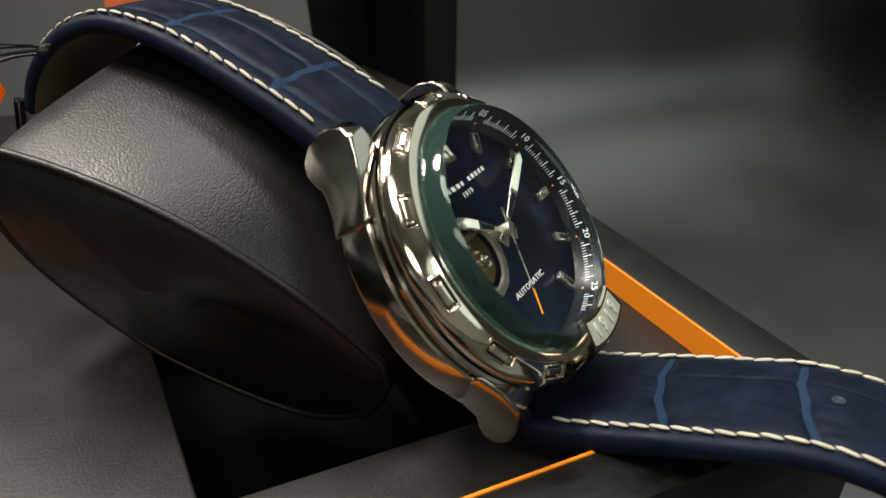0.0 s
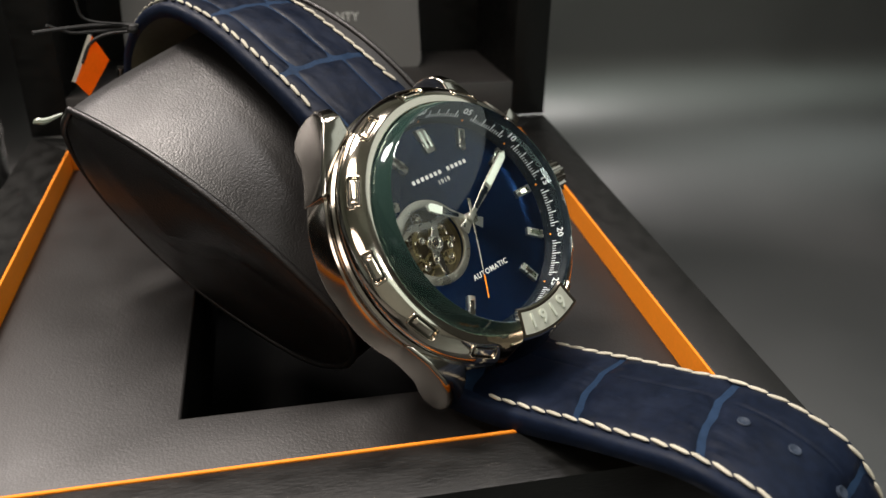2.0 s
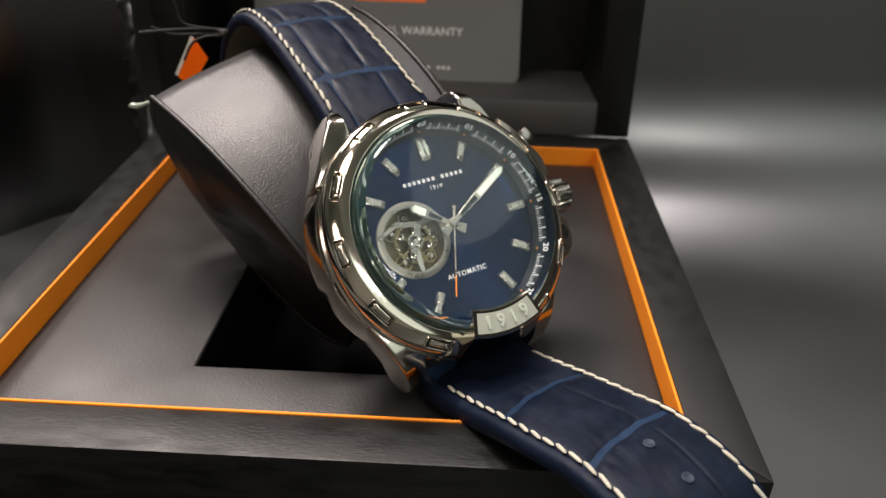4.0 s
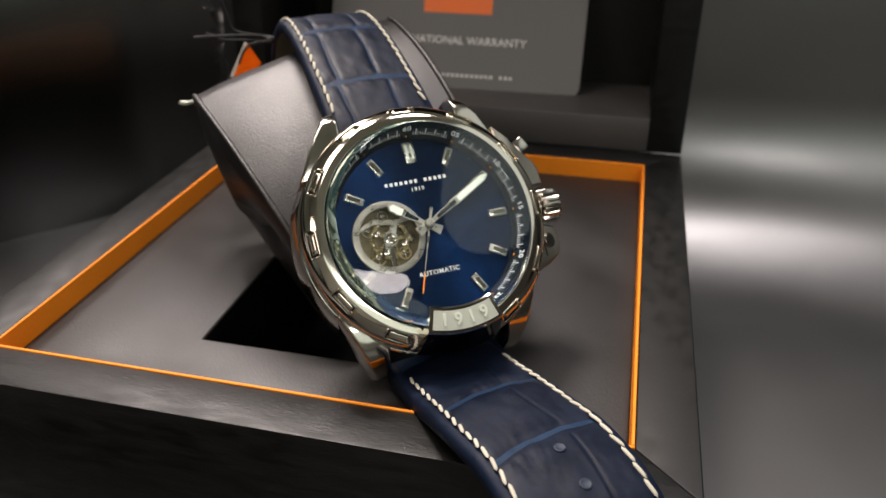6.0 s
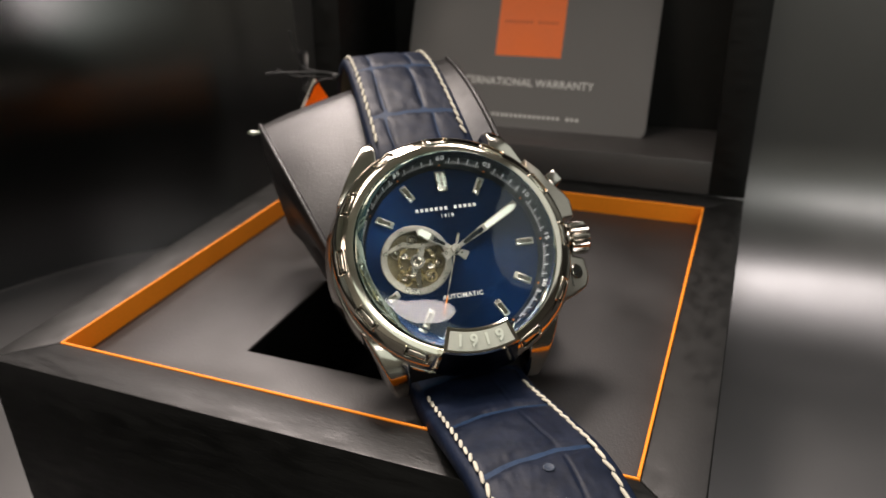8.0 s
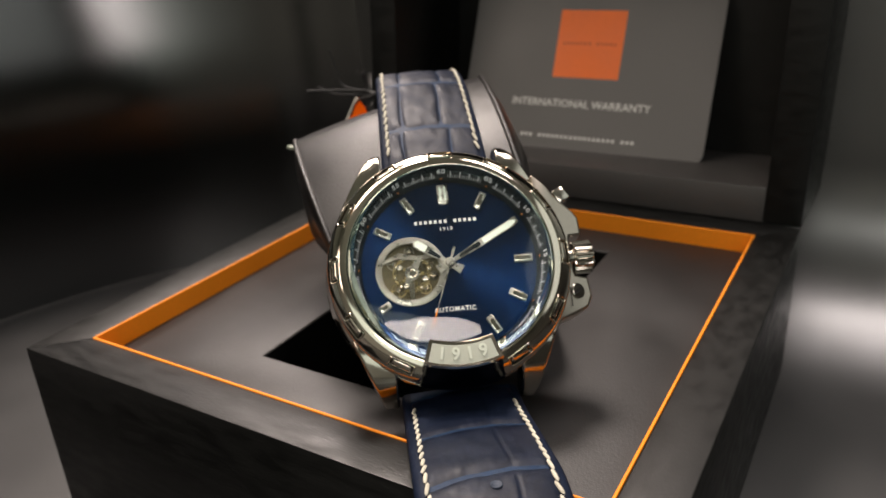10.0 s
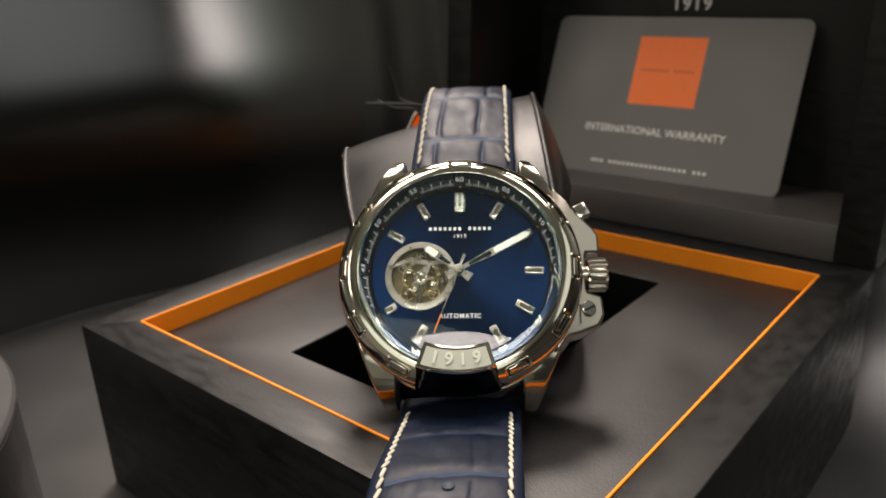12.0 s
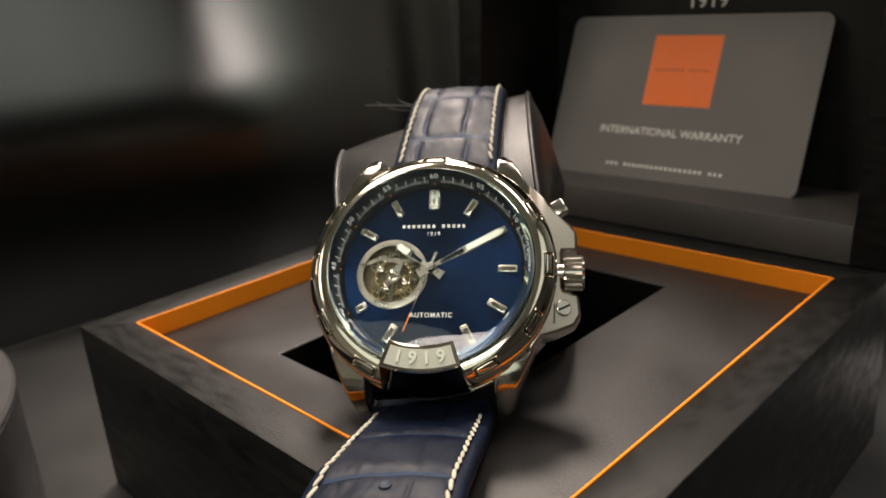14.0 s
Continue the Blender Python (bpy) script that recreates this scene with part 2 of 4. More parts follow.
def tube(pts, radius, seg=8):
    bm = bmesh.new()
    pts = [Vector(p) for p in pts]
    rows = []
    for i, p in enumerate(pts):
        d = (pts[min(i + 1, len(pts) - 1)] - pts[max(i - 1, 0)]).normalized()
        u = d.cross(Vector((0.13, 0.27, 0.95))).normalized()
        v = d.cross(u)
        r = radius(i / (len(pts) - 1)) if callable(radius) else radius
        rows.append([bm.verts.new(p + (u * math.cos(2 * math.pi * k / seg) + v * math.sin(2 * math.pi * k / seg)) * r) for k in range(seg)])
    for a, b in zip(rows, rows[1:]):
        for k in range(seg):
            bm.faces.new((a[k], a[(k + 1) % seg], b[(k + 1) % seg], b[k]))
    bm.faces.new(rows[0])
    bm.faces.new(rows[-1][::-1])
    return bm


def spline(ctrl, n):
    """Catmull-Rom through the control points, n steps a span."""
    c = [Vector(p) for p in ctrl]
    c = [c[0] * 2 - c[1]] + c + [c[-1] * 2 - c[-2]]
    out = []
    for i in range(1, len(c) - 2):
        for k in range(n):
            t = k / n
            out.append(0.5 * (2 * c[i] + (c[i + 1] - c[i - 1]) * t + (2 * c[i - 1] - 5 * c[i] + 4 * c[i + 1] - c[i + 2]) * t * t
                              + (3 * c[i] - c[i - 1] - 3 * c[i + 1] + c[i + 2]) * t ** 3))
    out.append(c[-2])
    return out


def lettering(text, size, depth=0.004, spacing=1.0, bold=0.0):
    """Text as a flat solid in the x, y plane, middle at the origin; size is the capital height in cm."""
    cu = bpy.data.curves.new("lettering", "FONT")
    cu.body, cu.size, cu.extrude, cu.offset = text, size * 1.4, depth / 2, bold
    cu.align_x, cu.align_y, cu.space_character = "CENTER", "CENTER", spacing
    cu.resolution_u = 3
    ob = bpy.data.objects.new("lettering", cu)
    dg = bpy.context.evaluated_depsgraph_get()
    me = bpy.data.meshes.new_from_object(ob, depsgraph=dg)
    bm = bmesh.new()
    bm.from_mesh(me)
    bpy.data.objects.remove(ob)
    bpy.data.meshes.remove(me)
    bpy.data.curves.remove(cu)
    return bm


def moved(bm, m):
    bm.transform(m)
    return bm


# the way the watch and its cushion face, over the box
WAY = Vector((0.80825, 0.58882, 0.0)).normalized()
FWD = Vector((WAY.y, -WAY.x, 0.0))


def wfz(w, f, z):
    return WAY * w + FWD * f + Vector((0, 0, z))

# ------------------------------------------------------------------ the setting
def sheet(profile, along, y_of):
    """A thin sheet: a profile of points pushed along one axis."""
    bm = bmesh.new()
    rows = []
    for a in along:
        rows.append([bm.verts.new(y_of(p, a)) for p in profile])
    for p, q in zip(rows, rows[1:]):
        for j in range(len(profile) - 1):
            bm.faces.new((p[j], p[j + 1], q[j + 1], q[j]))
    return bm


COVE_Y, COVE_R = 11.2, 8.5
prof = [(-70.0, TABLE), (-20.0, TABLE), (COVE_Y, TABLE)]
for i in range(1, 48):
    # the bend tightens on its way up
    a = radians(1.8) * i
    step = (COVE_R if a < radians(28) else 5.0) * radians(1.8)
    prof.append((prof[-1][0] + step * math.cos(a), prof[-1][1] + step * math.sin(a)))
last = prof[-1]
prof.append((last[0] + 1.2, last[1] + 14))
ob = finish(sheet(prof, [-90, -40, 0, 40, 90], lambda p, a: (a, p[0], p[1])), "tabletop", M_TABLE)
tagged(ob, "grey satin display sheet curving up into a backdrop", "backdrop", kind="structure")

PLAN = spline([(-13.6, -34, 0), (-13.3, -14, 0), (-12.9, 0, 0), (-12.1, 5.5, 0), (-9.9, 10.2, 0), (-6.4, 13.4, 0), (-4.2, 14.3, 0), (-2.75, 14.75, 0)], 6)


def lean_out(p, z):
    """The panel's top leans away from the box."""
    run = sum(0.1 * math.tan(radians(18) * max(0.0, min(1.0, 0.1 * k / 3.0))) for k in range(max(0, int((z - 1.5) * 10))))
    out = Vector((-1.0, 0.45)).normalized() * run * max(0.0, min(1.0, (17 - p.y) / 8))
    return (p.x + out.x, p.y + out.y, z)


ob = finish(sheet([TABLE + 0.02, 0.0] + [2.0 + 0.5 * k for k in range(19)], PLAN, lambda z, p: lean_out(p, z)), "wall_west", M_PANEL)
tagged(ob, "curved glossy black panel standing beside the watch box", "panel", kind="structure")
# its free edge is crumpled film that catches the light
M_FILM = surf("crumpled_film", (0.04, 0.04, 0.042), 0.22, var=0.5, s1=160, s2=900, bump=0.8, bs=260, dist=0.0006, spec=0.8)
bm = bmesh.new()
rows = []
for k in range(39):
    z = TABLE + 0.05 + 0.2 * k
    e = lean_out(Vector((-2.75, 14.75, 0)), z)
    w = 0.28 + 0.22 * noise.noise(Vector((0.0, 3.0, z * 0.9)))
    rows.append([bm.verts.new((e[0] + w * q + 0.16 * noise.noise(Vector((q, 0.0, z * 1.3))), e[1] - 0.03 + 0.20 * noise.noise(Vector((q * 1.5, 7.0, z * 1.7))), e[2])) for q in (-0.7, -0.3, 0.1, 0.5, 1.0)])
for p, q in zip(rows, rows[1:]):
    for j in range(4):
        bm.faces.new((p[j], p[j + 1], q[j + 1], q[j]))
bmesh.ops.solidify(bm, geom=bm.faces[:], thickness=0.03)
part("film_edge", bm, M_FILM, ob, "crumpled pale film edge", angle=60)

# Unseen walls; the east one is kept dark so polished steel mirrors darkness there.
M_UNSEEN_DARK = surf("unseen_dark_wall", (0.06, 0.06, 0.055), 0.9, var=0.2, s1=8, s2=60)
for name, lim in (("wall_north", (-160, 160, 110, 116, -12, 150)), ("wall_south", (-160, 160, -156, -150, -12, 150)),
                  ("wall_east", (160, 166, -156, 116, -12, 150)), ("wall_far_west", (-166, -160, -156, 116, -12, 150))):
    tagged(finish(block(*lim), name, M_UNSEEN_DARK if name == "wall_east" else M_WALL, smooth=False), "plain painted room wall", "wall", kind="structure")
tagged(finish(block(-166, 166, -156, 116, 150, 156), "ceiling", M_WALL, smooth=False), "plain painted ceiling", "ceiling", kind="structure")
tagged(finish(block(-166, 166, -156, 116, -12, -4.6), "floor", M_FLOOR, smooth=False), "plain dark floor", "floor", kind="structure")

# ------------------------------------------------------------------ the watch box
BX0, BX1, BY0, BY1 = -1.03, 13.03, -0.95, 12.65
IX, IY = 12.01, 11.69
PAD = -0.5
box = thing("watch_box", "open black wooden watch box with orange lining on grey sheet", "box", pose(0, 0, TABLE * CM))
UP = pose(0, 0, -TABLE * CM)
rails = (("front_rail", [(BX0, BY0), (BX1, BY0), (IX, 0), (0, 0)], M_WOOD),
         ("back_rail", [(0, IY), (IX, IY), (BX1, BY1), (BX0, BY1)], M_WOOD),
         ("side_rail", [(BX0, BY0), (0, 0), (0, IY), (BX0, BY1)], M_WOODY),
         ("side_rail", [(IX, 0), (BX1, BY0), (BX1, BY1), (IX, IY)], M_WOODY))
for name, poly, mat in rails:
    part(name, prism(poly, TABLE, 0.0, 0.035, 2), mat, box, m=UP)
LT = 0.06
for x0, x1, y0, y1 in ((0, IX, 0.0, LT), (0, IX, IY - LT, IY), (0, LT, LT, IY - LT), (IX - LT, IX, LT, IY - LT)):
    part("liner", block(x0 + 0.002, x1 - 0.002, y0 + 0.002, y1 - 0.002, PAD - 0.6, 0.012, 0.012, 1), M_ORANGE, box, "orange card lining board", m=UP)
HX0, HX1, HY0, HY1 = 3.45, 8.47, 1.73, 10.17


def frame_plate(o, i, z0, z1, bev):
    bm = bmesh.new()
    (ax, bx, ay, by), (cx, dx, cy, dy) = o, i
    ring = {}
    for key, z in (("t", z1), ("b", z0)):
        ring[key] = ([bm.verts.new((x, y, z)) for x, y in ((ax, ay), (bx, ay), (bx, by), (ax, by))],
                     [bm.verts.new((x, y, z)) for x, y in ((cx, cy), (dx, cy), (dx, dy), (cx, dy))])
    for k in range(4):
        n = (k + 1) % 4
        for key in "tb":
            po, pi = ring[key]
            bm.faces.new((po[k], po[n], pi[n], pi[k]))
        for w in (0, 1):
            bm.faces.new((ring["t"][w][k], ring["t"][w][n], ring["b"][w][n], ring["b"][w][k]))
    bmesh.ops.recalc_face_normals(bm, faces=bm.faces)
    es = [e for e in bm.edges if abs(e.verts[0].co.z - z1) < 1e-6 and abs(e.verts[1].co.z - z1) < 1e-6 and len(e.link_faces) == 2 and e.calc_face_angle(0) > 0.5]
    bmesh.ops.bevel(bm, geom=es, offset=bev, segments=3, affect="EDGES", profile=0.5)
    bm.normal_update()
    # upright faces take the painted shade colour of the well
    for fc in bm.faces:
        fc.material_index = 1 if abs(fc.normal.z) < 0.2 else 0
    return bm


part("platform", frame_plate((LT, IX - LT, LT, IY - LT), (HX0, HX1, HY0, HY1), -3.2, PAD, 0.05), [M_PAD, M_WELL_SHADE], box, "black leatherette platform with a rectangular well", m=UP)
part("well_floor", block(0.2, IX - 0.2, 0.2, IY - 0.2, -4.4, -4.1), M_WELL_SHADE, box, m=UP)

# the lid stands open, leaning back a little
LEAN_BACK = -4.6
LID = UP @ pose(0, BY1 * CM, 0.0002, LEAN_BACK, 0, 0)
LD, LH = 5.0, 13.6
lid = part("lid", block(BX0 + 1.0, BX1 - 1.0, 4.36, LD, 1.0, LH - 1.0), M_WOOD, box, "black lid standing open", m=LID)
for name, lim in (("lid_wall", (BX0, BX0 + 1.0, 0, LD, 0, LH)), ("lid_wall", (BX1 - 1.0, BX1, 0, LD, 0, LH)),
                  ("lid_wall", (BX0 + 1.0, BX1 - 1.0, 0, LD, 0.0, 1.0)), ("lid_wall", (BX0 + 1.0, BX1 - 1.0, 0, LD, LH - 1.0, LH))):
    part(name, block(*lim, 0.03), M_LEDGE if lim[5] == 1.0 else M_WOOD, lid)


def mark_bars(name, word, length, height, mat, parent, m):
    """A word as plain bars, one object for each letter."""
    step = length / len(word)
    for k, ch in enumerate(word):
        if ch != " ":
            wd = step * 0.56
            x = -length / 2 + step * (k + 0.5)
            part(name, moved(block(x - wd / 2, x + wd / 2, -height / 2, height / 2, 0, 0.006), m), mat, parent, smooth=False)


STAND = pose(0, 0, 0, 90, 0, 0)
mark_bars("mark_bar", "xxxxxxx xxxxx", 5.75, 0.50, M_PRINT, lid, Matrix.Translation((5.62, 4.352, 7.26)) @ STAND)
part("lid_year", moved(lettering("1919", 0.40, 0.012, 1.25, 0.008), STAND), M_PRINT, lid, "silver lettering 1919",
     m=Matrix.Translation(Vector((5.74, 4.345, 6.5)) * CM), smooth=False)

# ------------------------------------------------------------------ warranty card in the lid
CARD = Matrix.Translation(Vector((5.50, 14.93, 0.79)) * CM) @ pose(0, 0, 0, 0, 0, 1.5) @ pose(0, 0, 0, 67.4, 0, 0) @ pose(0, 0, 0, 0, 0, -0.5)
card = thing("warranty_card", "dark grey plastic warranty card leaning in the open lid", "card", CARD)


def rounded(x0, x1, y0, y1, r, n=6):
    out = []
    for cx, cy, a in ((x1 - r, y0 + r, -90), (x1 - r, y1 - r, 0), (x0 + r, y1 - r, 90), (x0 + r, y0 + r, 180)):
        out += [(cx + r * math.cos(radians(a + 90 * k / n)), cy + r * math.sin(radians(a + 90 * k / n))) for k in range(n + 1)]
    return out


part("plate", prism(rounded(-4.28, 4.28, 0, 5.4, 0.32), -0.04, 0.04, 0.012, 1), M_CARD, card)
part("logo", block(-1.08, 1.21, 2.47, 4.74, 0.041, 0.046), M_LOGO, card, "orange square print", smooth=False)
mark_bars("logo_bar", "xxxxxxx xxxxx", 1.9, 0.10, surf("dark_orange_print", (0.55, 0.09, 0.01), 0.55), card, Matrix.Translation((0.06, 3.62, 0.046)))
part("title", moved(lettering("INTERNATIONAL WARRANTY", 0.25, 0.006, 1.02, 0.004), Matrix.Translation((0, 1.58, 0.046))), M_PRINT, card, "silver words international warranty", smooth=False)
mark_bars("writing_bar", "xxx xxxxxxxxxxxxxxxxx xxx", 4.05, 0.10, M_PRINT, card, Matrix.Translation((0.06, 0.46, 0.041)))

# ------------------------------------------------------------------ cushion
cy_ = Vector((0.17, 0.875, -0.455)).normalized()
cx_ = Vector((0.977, 0.02, 0.204))
cx_ = (cx_ - cy_ * cx_.dot(cy_)).normalized()
cz_ = cx_.cross(cy_)
cols = [wfz(*v) for v in (cx_, cy_, cz_)]
org = wfz(7.08, -3.35, 3.93)
CUSH = Matrix(((cols[0].x, cols[1].x, cols[2].x, org.x * CM), (cols[0].y, cols[1].y, cols[2].y, org.y * CM),
               (cols[0].z, cols[1].z, cols[2].z, org.z * CM), (0, 0, 0, 1)))
cushion = thing("watch_cushion", "black leatherette watch cushion with piped edges, resting askew in the box", "cushion", CUSH)
CTOP = [(5.9 * t, 0.8 * 4 * t * (1 - t) - 0.12 * math.sin(math.pi * t)) for t in [i / 16 for i in range(17)]]
CLOW = [(p.x, p.y) for p in spline([(5.9, 0, 0), (6.2, -0.6, 0), (6.1, -1.5, 0), (5.2, -2.4, 0), (3.0, -2.8, 0), (1.1, -2.4, 0), (0.05, -1.75, 0), (-0.32, -0.9, 0), (0, 0, 0)], 4)][1:-1]
CPROF = CTOP + CLOW


def half_width(y):
    return 2.43 - 0.5 * max(0.0, min(1.0, y / 6.0)) ** 1.3


bm = bmesh.new()
NW = 14
grid = []
for y, z in CPROF:
    hw = half_width(y)
    row = []
    for k in range(NW + 1):
        u = -1 + 2 * k / NW
        puff = 0.10 * (1 - u ** 4)
        d = Vector((y - 3.0, z + 0.7)).normalized()
        row.append(bm.verts.new((u * hw, y + d.x * puff, z + d.y * puff)))
    grid.append(row)
for i in range(len(grid)):
    a, b = grid[i], grid[(i + 1) % len(grid)]
    for k in range(NW):
        bm.faces.new((a[k], a[k + 1], b[k + 1], b[k]))
part("cover", bm, M_CUSH, cushion, angle=60)
for sgn in (-1, 1):
    bm = bmesh.new()
    rings = []
    for s, out in ((0.995, 0.0), (0.93, 0.10), (0.75, 0.2), (0.45, 0.26), (0.15, 0.28)):
        rings.append([bm.verts.new((sgn * (half_width(y) + out), 3.0 + (y - 3.0) * s, -0.7 + (z + 0.7) * s)) for y, z in CPROF])
    for a, b in zip(rings, rings[1:]):
        for k in range(len(CPROF)):
            n = (k + 1) % len(CPROF)
            bm.faces.new((a[k], a[n], b[n], b[k]))
    bm.faces.new(rings[-1])
    part("side_panel", bm, M_CUSH, cushion, angle=60)
    pts = [(sgn * (half_width(y) + 0.03), y, z) for y, z in CPROF]
    part("piping", tube(pts + pts[:1], 0.065, 8), M_CUSH, cushion, "black leatherette piping", angle=60)

# ------------------------------------------------------------------ the watch
WM = Matrix(((0.80825, -0.37975, 0.45003, 0.0814678), (0.58882, 0.52756, -0.61234, 0.0219168), (-0.00488, 0.75991, 0.65001, 0.0246390), (0, 0, 0, 1)))
watch = thing("wrist_watch", "polished steel watch with a blue open-heart dial, leaning on the cushion", "watch", WM)
TAU = 2 * math.pi


def hour(h):
    return TAU * h / 12


def ring_pt(r, a, z=0.0):
    return Vector((r * math.sin(a), r * math.cos(a), z))


def at_angle(a, r=0.0, z=0.0):
    """A frame at that dial angle: its y points outwards."""
    return Matrix.Rotation(-a, 4, "Z") @ Matrix.Translation((0, r, z))


# bezel: a smooth convex ring with raised window frames
BZ = [(1.865, -0.12), (1.872, 0.035)] + [(p.x, p.y) for p in spline([(1.878, 0.064, 0), (1.893, 0.086, 0), (1.935, 0.084, 0), (2.01, 0.070, 0), (2.06, 0.046, 0), (2.11, 0.014, 0), (2.16, -0.028, 0), (2.205, -0.074, 0), (2.243, -0.13, 0), (2.262, -0.19, 0)], 4)]
BZ += [(2.26, -0.23), (2.24, -0.275), (2.10, -0.30), (1.9, -0.25)]
WINDOWS = (12, 1, 2, 3, 4, 5, 7, 8, 9, 10, 11)


def bezel_mesh():
    """The turned ring, with a sunk bed under each window frame."""
    bm = lathe(BZ, 360, close=True)
    for v in bm.verts:
        r = math.hypot(v.co.x, v.co.y)
        if v.co.z > -0.08 and 2.045 < r < 2.20:
            a = math.atan2(v.co.x, v.co.y)
            off = min(abs((a - hour(h) + math.pi) % TAU - math.pi) for h in WINDOWS)
            if off < 0.103:
                v.co -= Vector((v.co.x / r * 0.6, v.co.y / r * 0.6, 0.8)) * 0.055
    for fc in bm.faces:
        c = fc.calc_center_median()
        fc.material_index = 1 if math.hypot(c.x, c.y) < 1.872 else 0
    return bm


bezel = part("bezel", bezel_mesh(), [M_STEEL, M_RING], watch, "polished convex steel bezel", angle=50)


def bezel_at(a, s, h):
    """A place over the bezel: angle, way down its slope from the middle, height."""
    r = 2.122 + s * 0.77
    z = 0.005 - s * 0.66 - 0.9 * s * s
    return ring_pt(r + h * 0.62, a, z + h * 0.78)


def window_frame(a0):
    """A raised rounded frame with a lower floor and a second frame inside."""
    bm = bmesh.new()
    loops = []
    for ha, hs, h in ((0.120, 0.108, -0.02), (0.118, 0.105, 0.016), (0.114, 0.100, 0.024), (0.108, 0.091, 0.024), (0.105, 0.087, 0.018), (0.103, 0.084, -0.035),
                      (0.084, 0.056, -0.035), (0.081, 0.052, 0.000), (0.075, 0.044, 0.006), (0.050, 0.02, 0.007)):
        row = []
        for p, q in rounded(-ha, ha, -hs, hs, 0.03 * (hs / 0.108), 3):
            row.append(bm.verts.new(bezel_at(a0 + p, q, h)))
        loops.append(row)
    n = len(loops[0])
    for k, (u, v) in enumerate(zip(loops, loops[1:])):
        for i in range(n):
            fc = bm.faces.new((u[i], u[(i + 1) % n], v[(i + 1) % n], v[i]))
            # the sunk floor carries its shade as a darker steel
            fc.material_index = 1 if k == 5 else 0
    bm.faces.new(loops[-1])
    return bm


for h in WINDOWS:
    part("bezel_window", window_frame(hour(h)), [M_STEEL, M_RECESS_SHADE], bezel, "raised steel window frame", angle=35)

# case: band, shoulder, back
def case_cut(a, r, z):
    """The band is cut in where the strap meets it."""
    return -0.34 * abs(math.cos(a)) ** 5 if z < -0.6 and r > 1.9 else 0.0


part("case", lathe([(1.9, -0.28), (2.08, -0.29), (2.11, -0.35), (2.22, -0.36), (2.255, -0.39), (2.255, -0.45), (2.225, -0.475), (2.18, -0.485), (2.18, -0.515), (2.25, -0.53), (2.275, -0.555), (2.355, -0.93), (2.345, -0.98), (2.29, -1.03), (2.0, -1.1), (1.7, -1.13), (1.6, -1.2), (0.02, -1.22)], 128, wave=case_cut),
     M_SATIN, watch, "satin steel case", angle=28)

# lugs
LUG_UP = [(1.2, -0.42), (1.6, -0.36), (2.0, -0.32), (2.24, -0.34), (2.40, -0.46), (2.50, -0.68), (2.52, -0.95), (2.46, -1.22), (2.30, -1.35), (2.12, -1.33), (1.97, -1.22), (1.8, -1.08), (1.5, -1.05), (1.2, -1.1)]
LUG_LOW = [(1.2, -0.38), (1.6, -0.33), (1.93, -0.40), (2.14, -0.53), (2.33, -0.75), (2.44, -1.0), (2.45, -1.17), (2.36, -1.28), (2.17, -1.30), (1.97, -1.19), (1.8, -1.07), (1.5, -1.05), (1.2, -1.1)]


def lug_place(sx, sy):
    """A lug narrows from the case to its tip."""
    def place(c):
        y = c.x
        if sy > 0:
            out = 1.62 + (0.5 if y < 2.0 else 0.7) * (2.0 - y)
        else:
            out = 1.43 + (0.42 if y < 2.4 else 0.7) * (2.4 - y)
        drop = 0.05 * c.z ** 2 if c.y > -0.8 else 0.0
        return Vector((sx * (1.13 + (out - 1.13) * c.z), sy * y, c.y - drop))
    return place


for sx in (-1, 1):
    for sy in (-1, 1):
        bm = prism(LUG_UP if sy > 0 else LUG_LOW, 0.0, 1.0, 0.0, 1, swap=lug_place(sx, sy))
        bevelled(bm, 0.055, 4, 28)
        bm.normal_update()
        for fc in bm.faces:
            fc.material_index = 0 if abs(fc.normal.x) > 0.75 else 1
        part("lug", bm, [M_FLANK, M_SATIN], watch, "steel lug with polished flank", angle=30)

# crown guard, crown, pushers
GUARD = [(1.75, 1.70), (2.02, 1.42), (2.14, 1.22), (2.50, 0.94), (2.61, 0.80), (2.62, 0.45), (2.36, 0.40), (2.34, 0.34), (2.34, -0.30), (2.36, -0.36), (2.62, -0.40), (2.66, -0.76), (2.54, -0.98), (2.22, -1.14), (1.96, -1.22), (1.75, -1.5)]


def guard_slope(c):
    return Vector((c.x, c.y, c.z - (0.50 * max(0.0, c.x - 2.1) if c.z > -0.5 else 0.0)))


part("crown_guard", prism(GUARD, -0.86, -0.24, 0.045, 3, swap=guard_slope), M_GUARD, watch, "satin steel crown guard", angle=18)
bm = bmesh.new()
NR = 14
rows = []
for x, r in ((2.26, 0.18), (2.36, 0.18), (2.37, 0.30), (2.40, 0.325), (2.69, 0.325), (2.73, 0.28), (2.75, 0.05)):
    row = []
    for k in range(NR * 4):
        a = TAU * k / (NR * 4)
        rr = r - (0.05 if (k // 2) % 2 and r > 0.29 else 0.0)
        row.append(bm.verts.new((x, rr * math.cos(a), -0.48 + rr * math.sin(a))))
    rows.append(row)
for a, b in zip(rows, rows[1:]):
    for k in range(NR * 4):
        n = (k + 1) % (NR * 4)
        bm.faces.new((a[k], a[n], b[n], b[k]))
bm.faces.new(rows[-1])
part("crown", bm, M_FLANK, watch, "ribbed steel crown", angle=25)
screw = part("guard_screw", moved(lathe([(0.145, -0.05), (0.145, 0.012), (0.13, 0.022), (0.0, 0.022)], 32), Matrix.Translation((2.36, -0.68, -0.365)) @ Matrix.Rotation(0.46, 4, "Y")), M_FLANK, watch, angle=25)
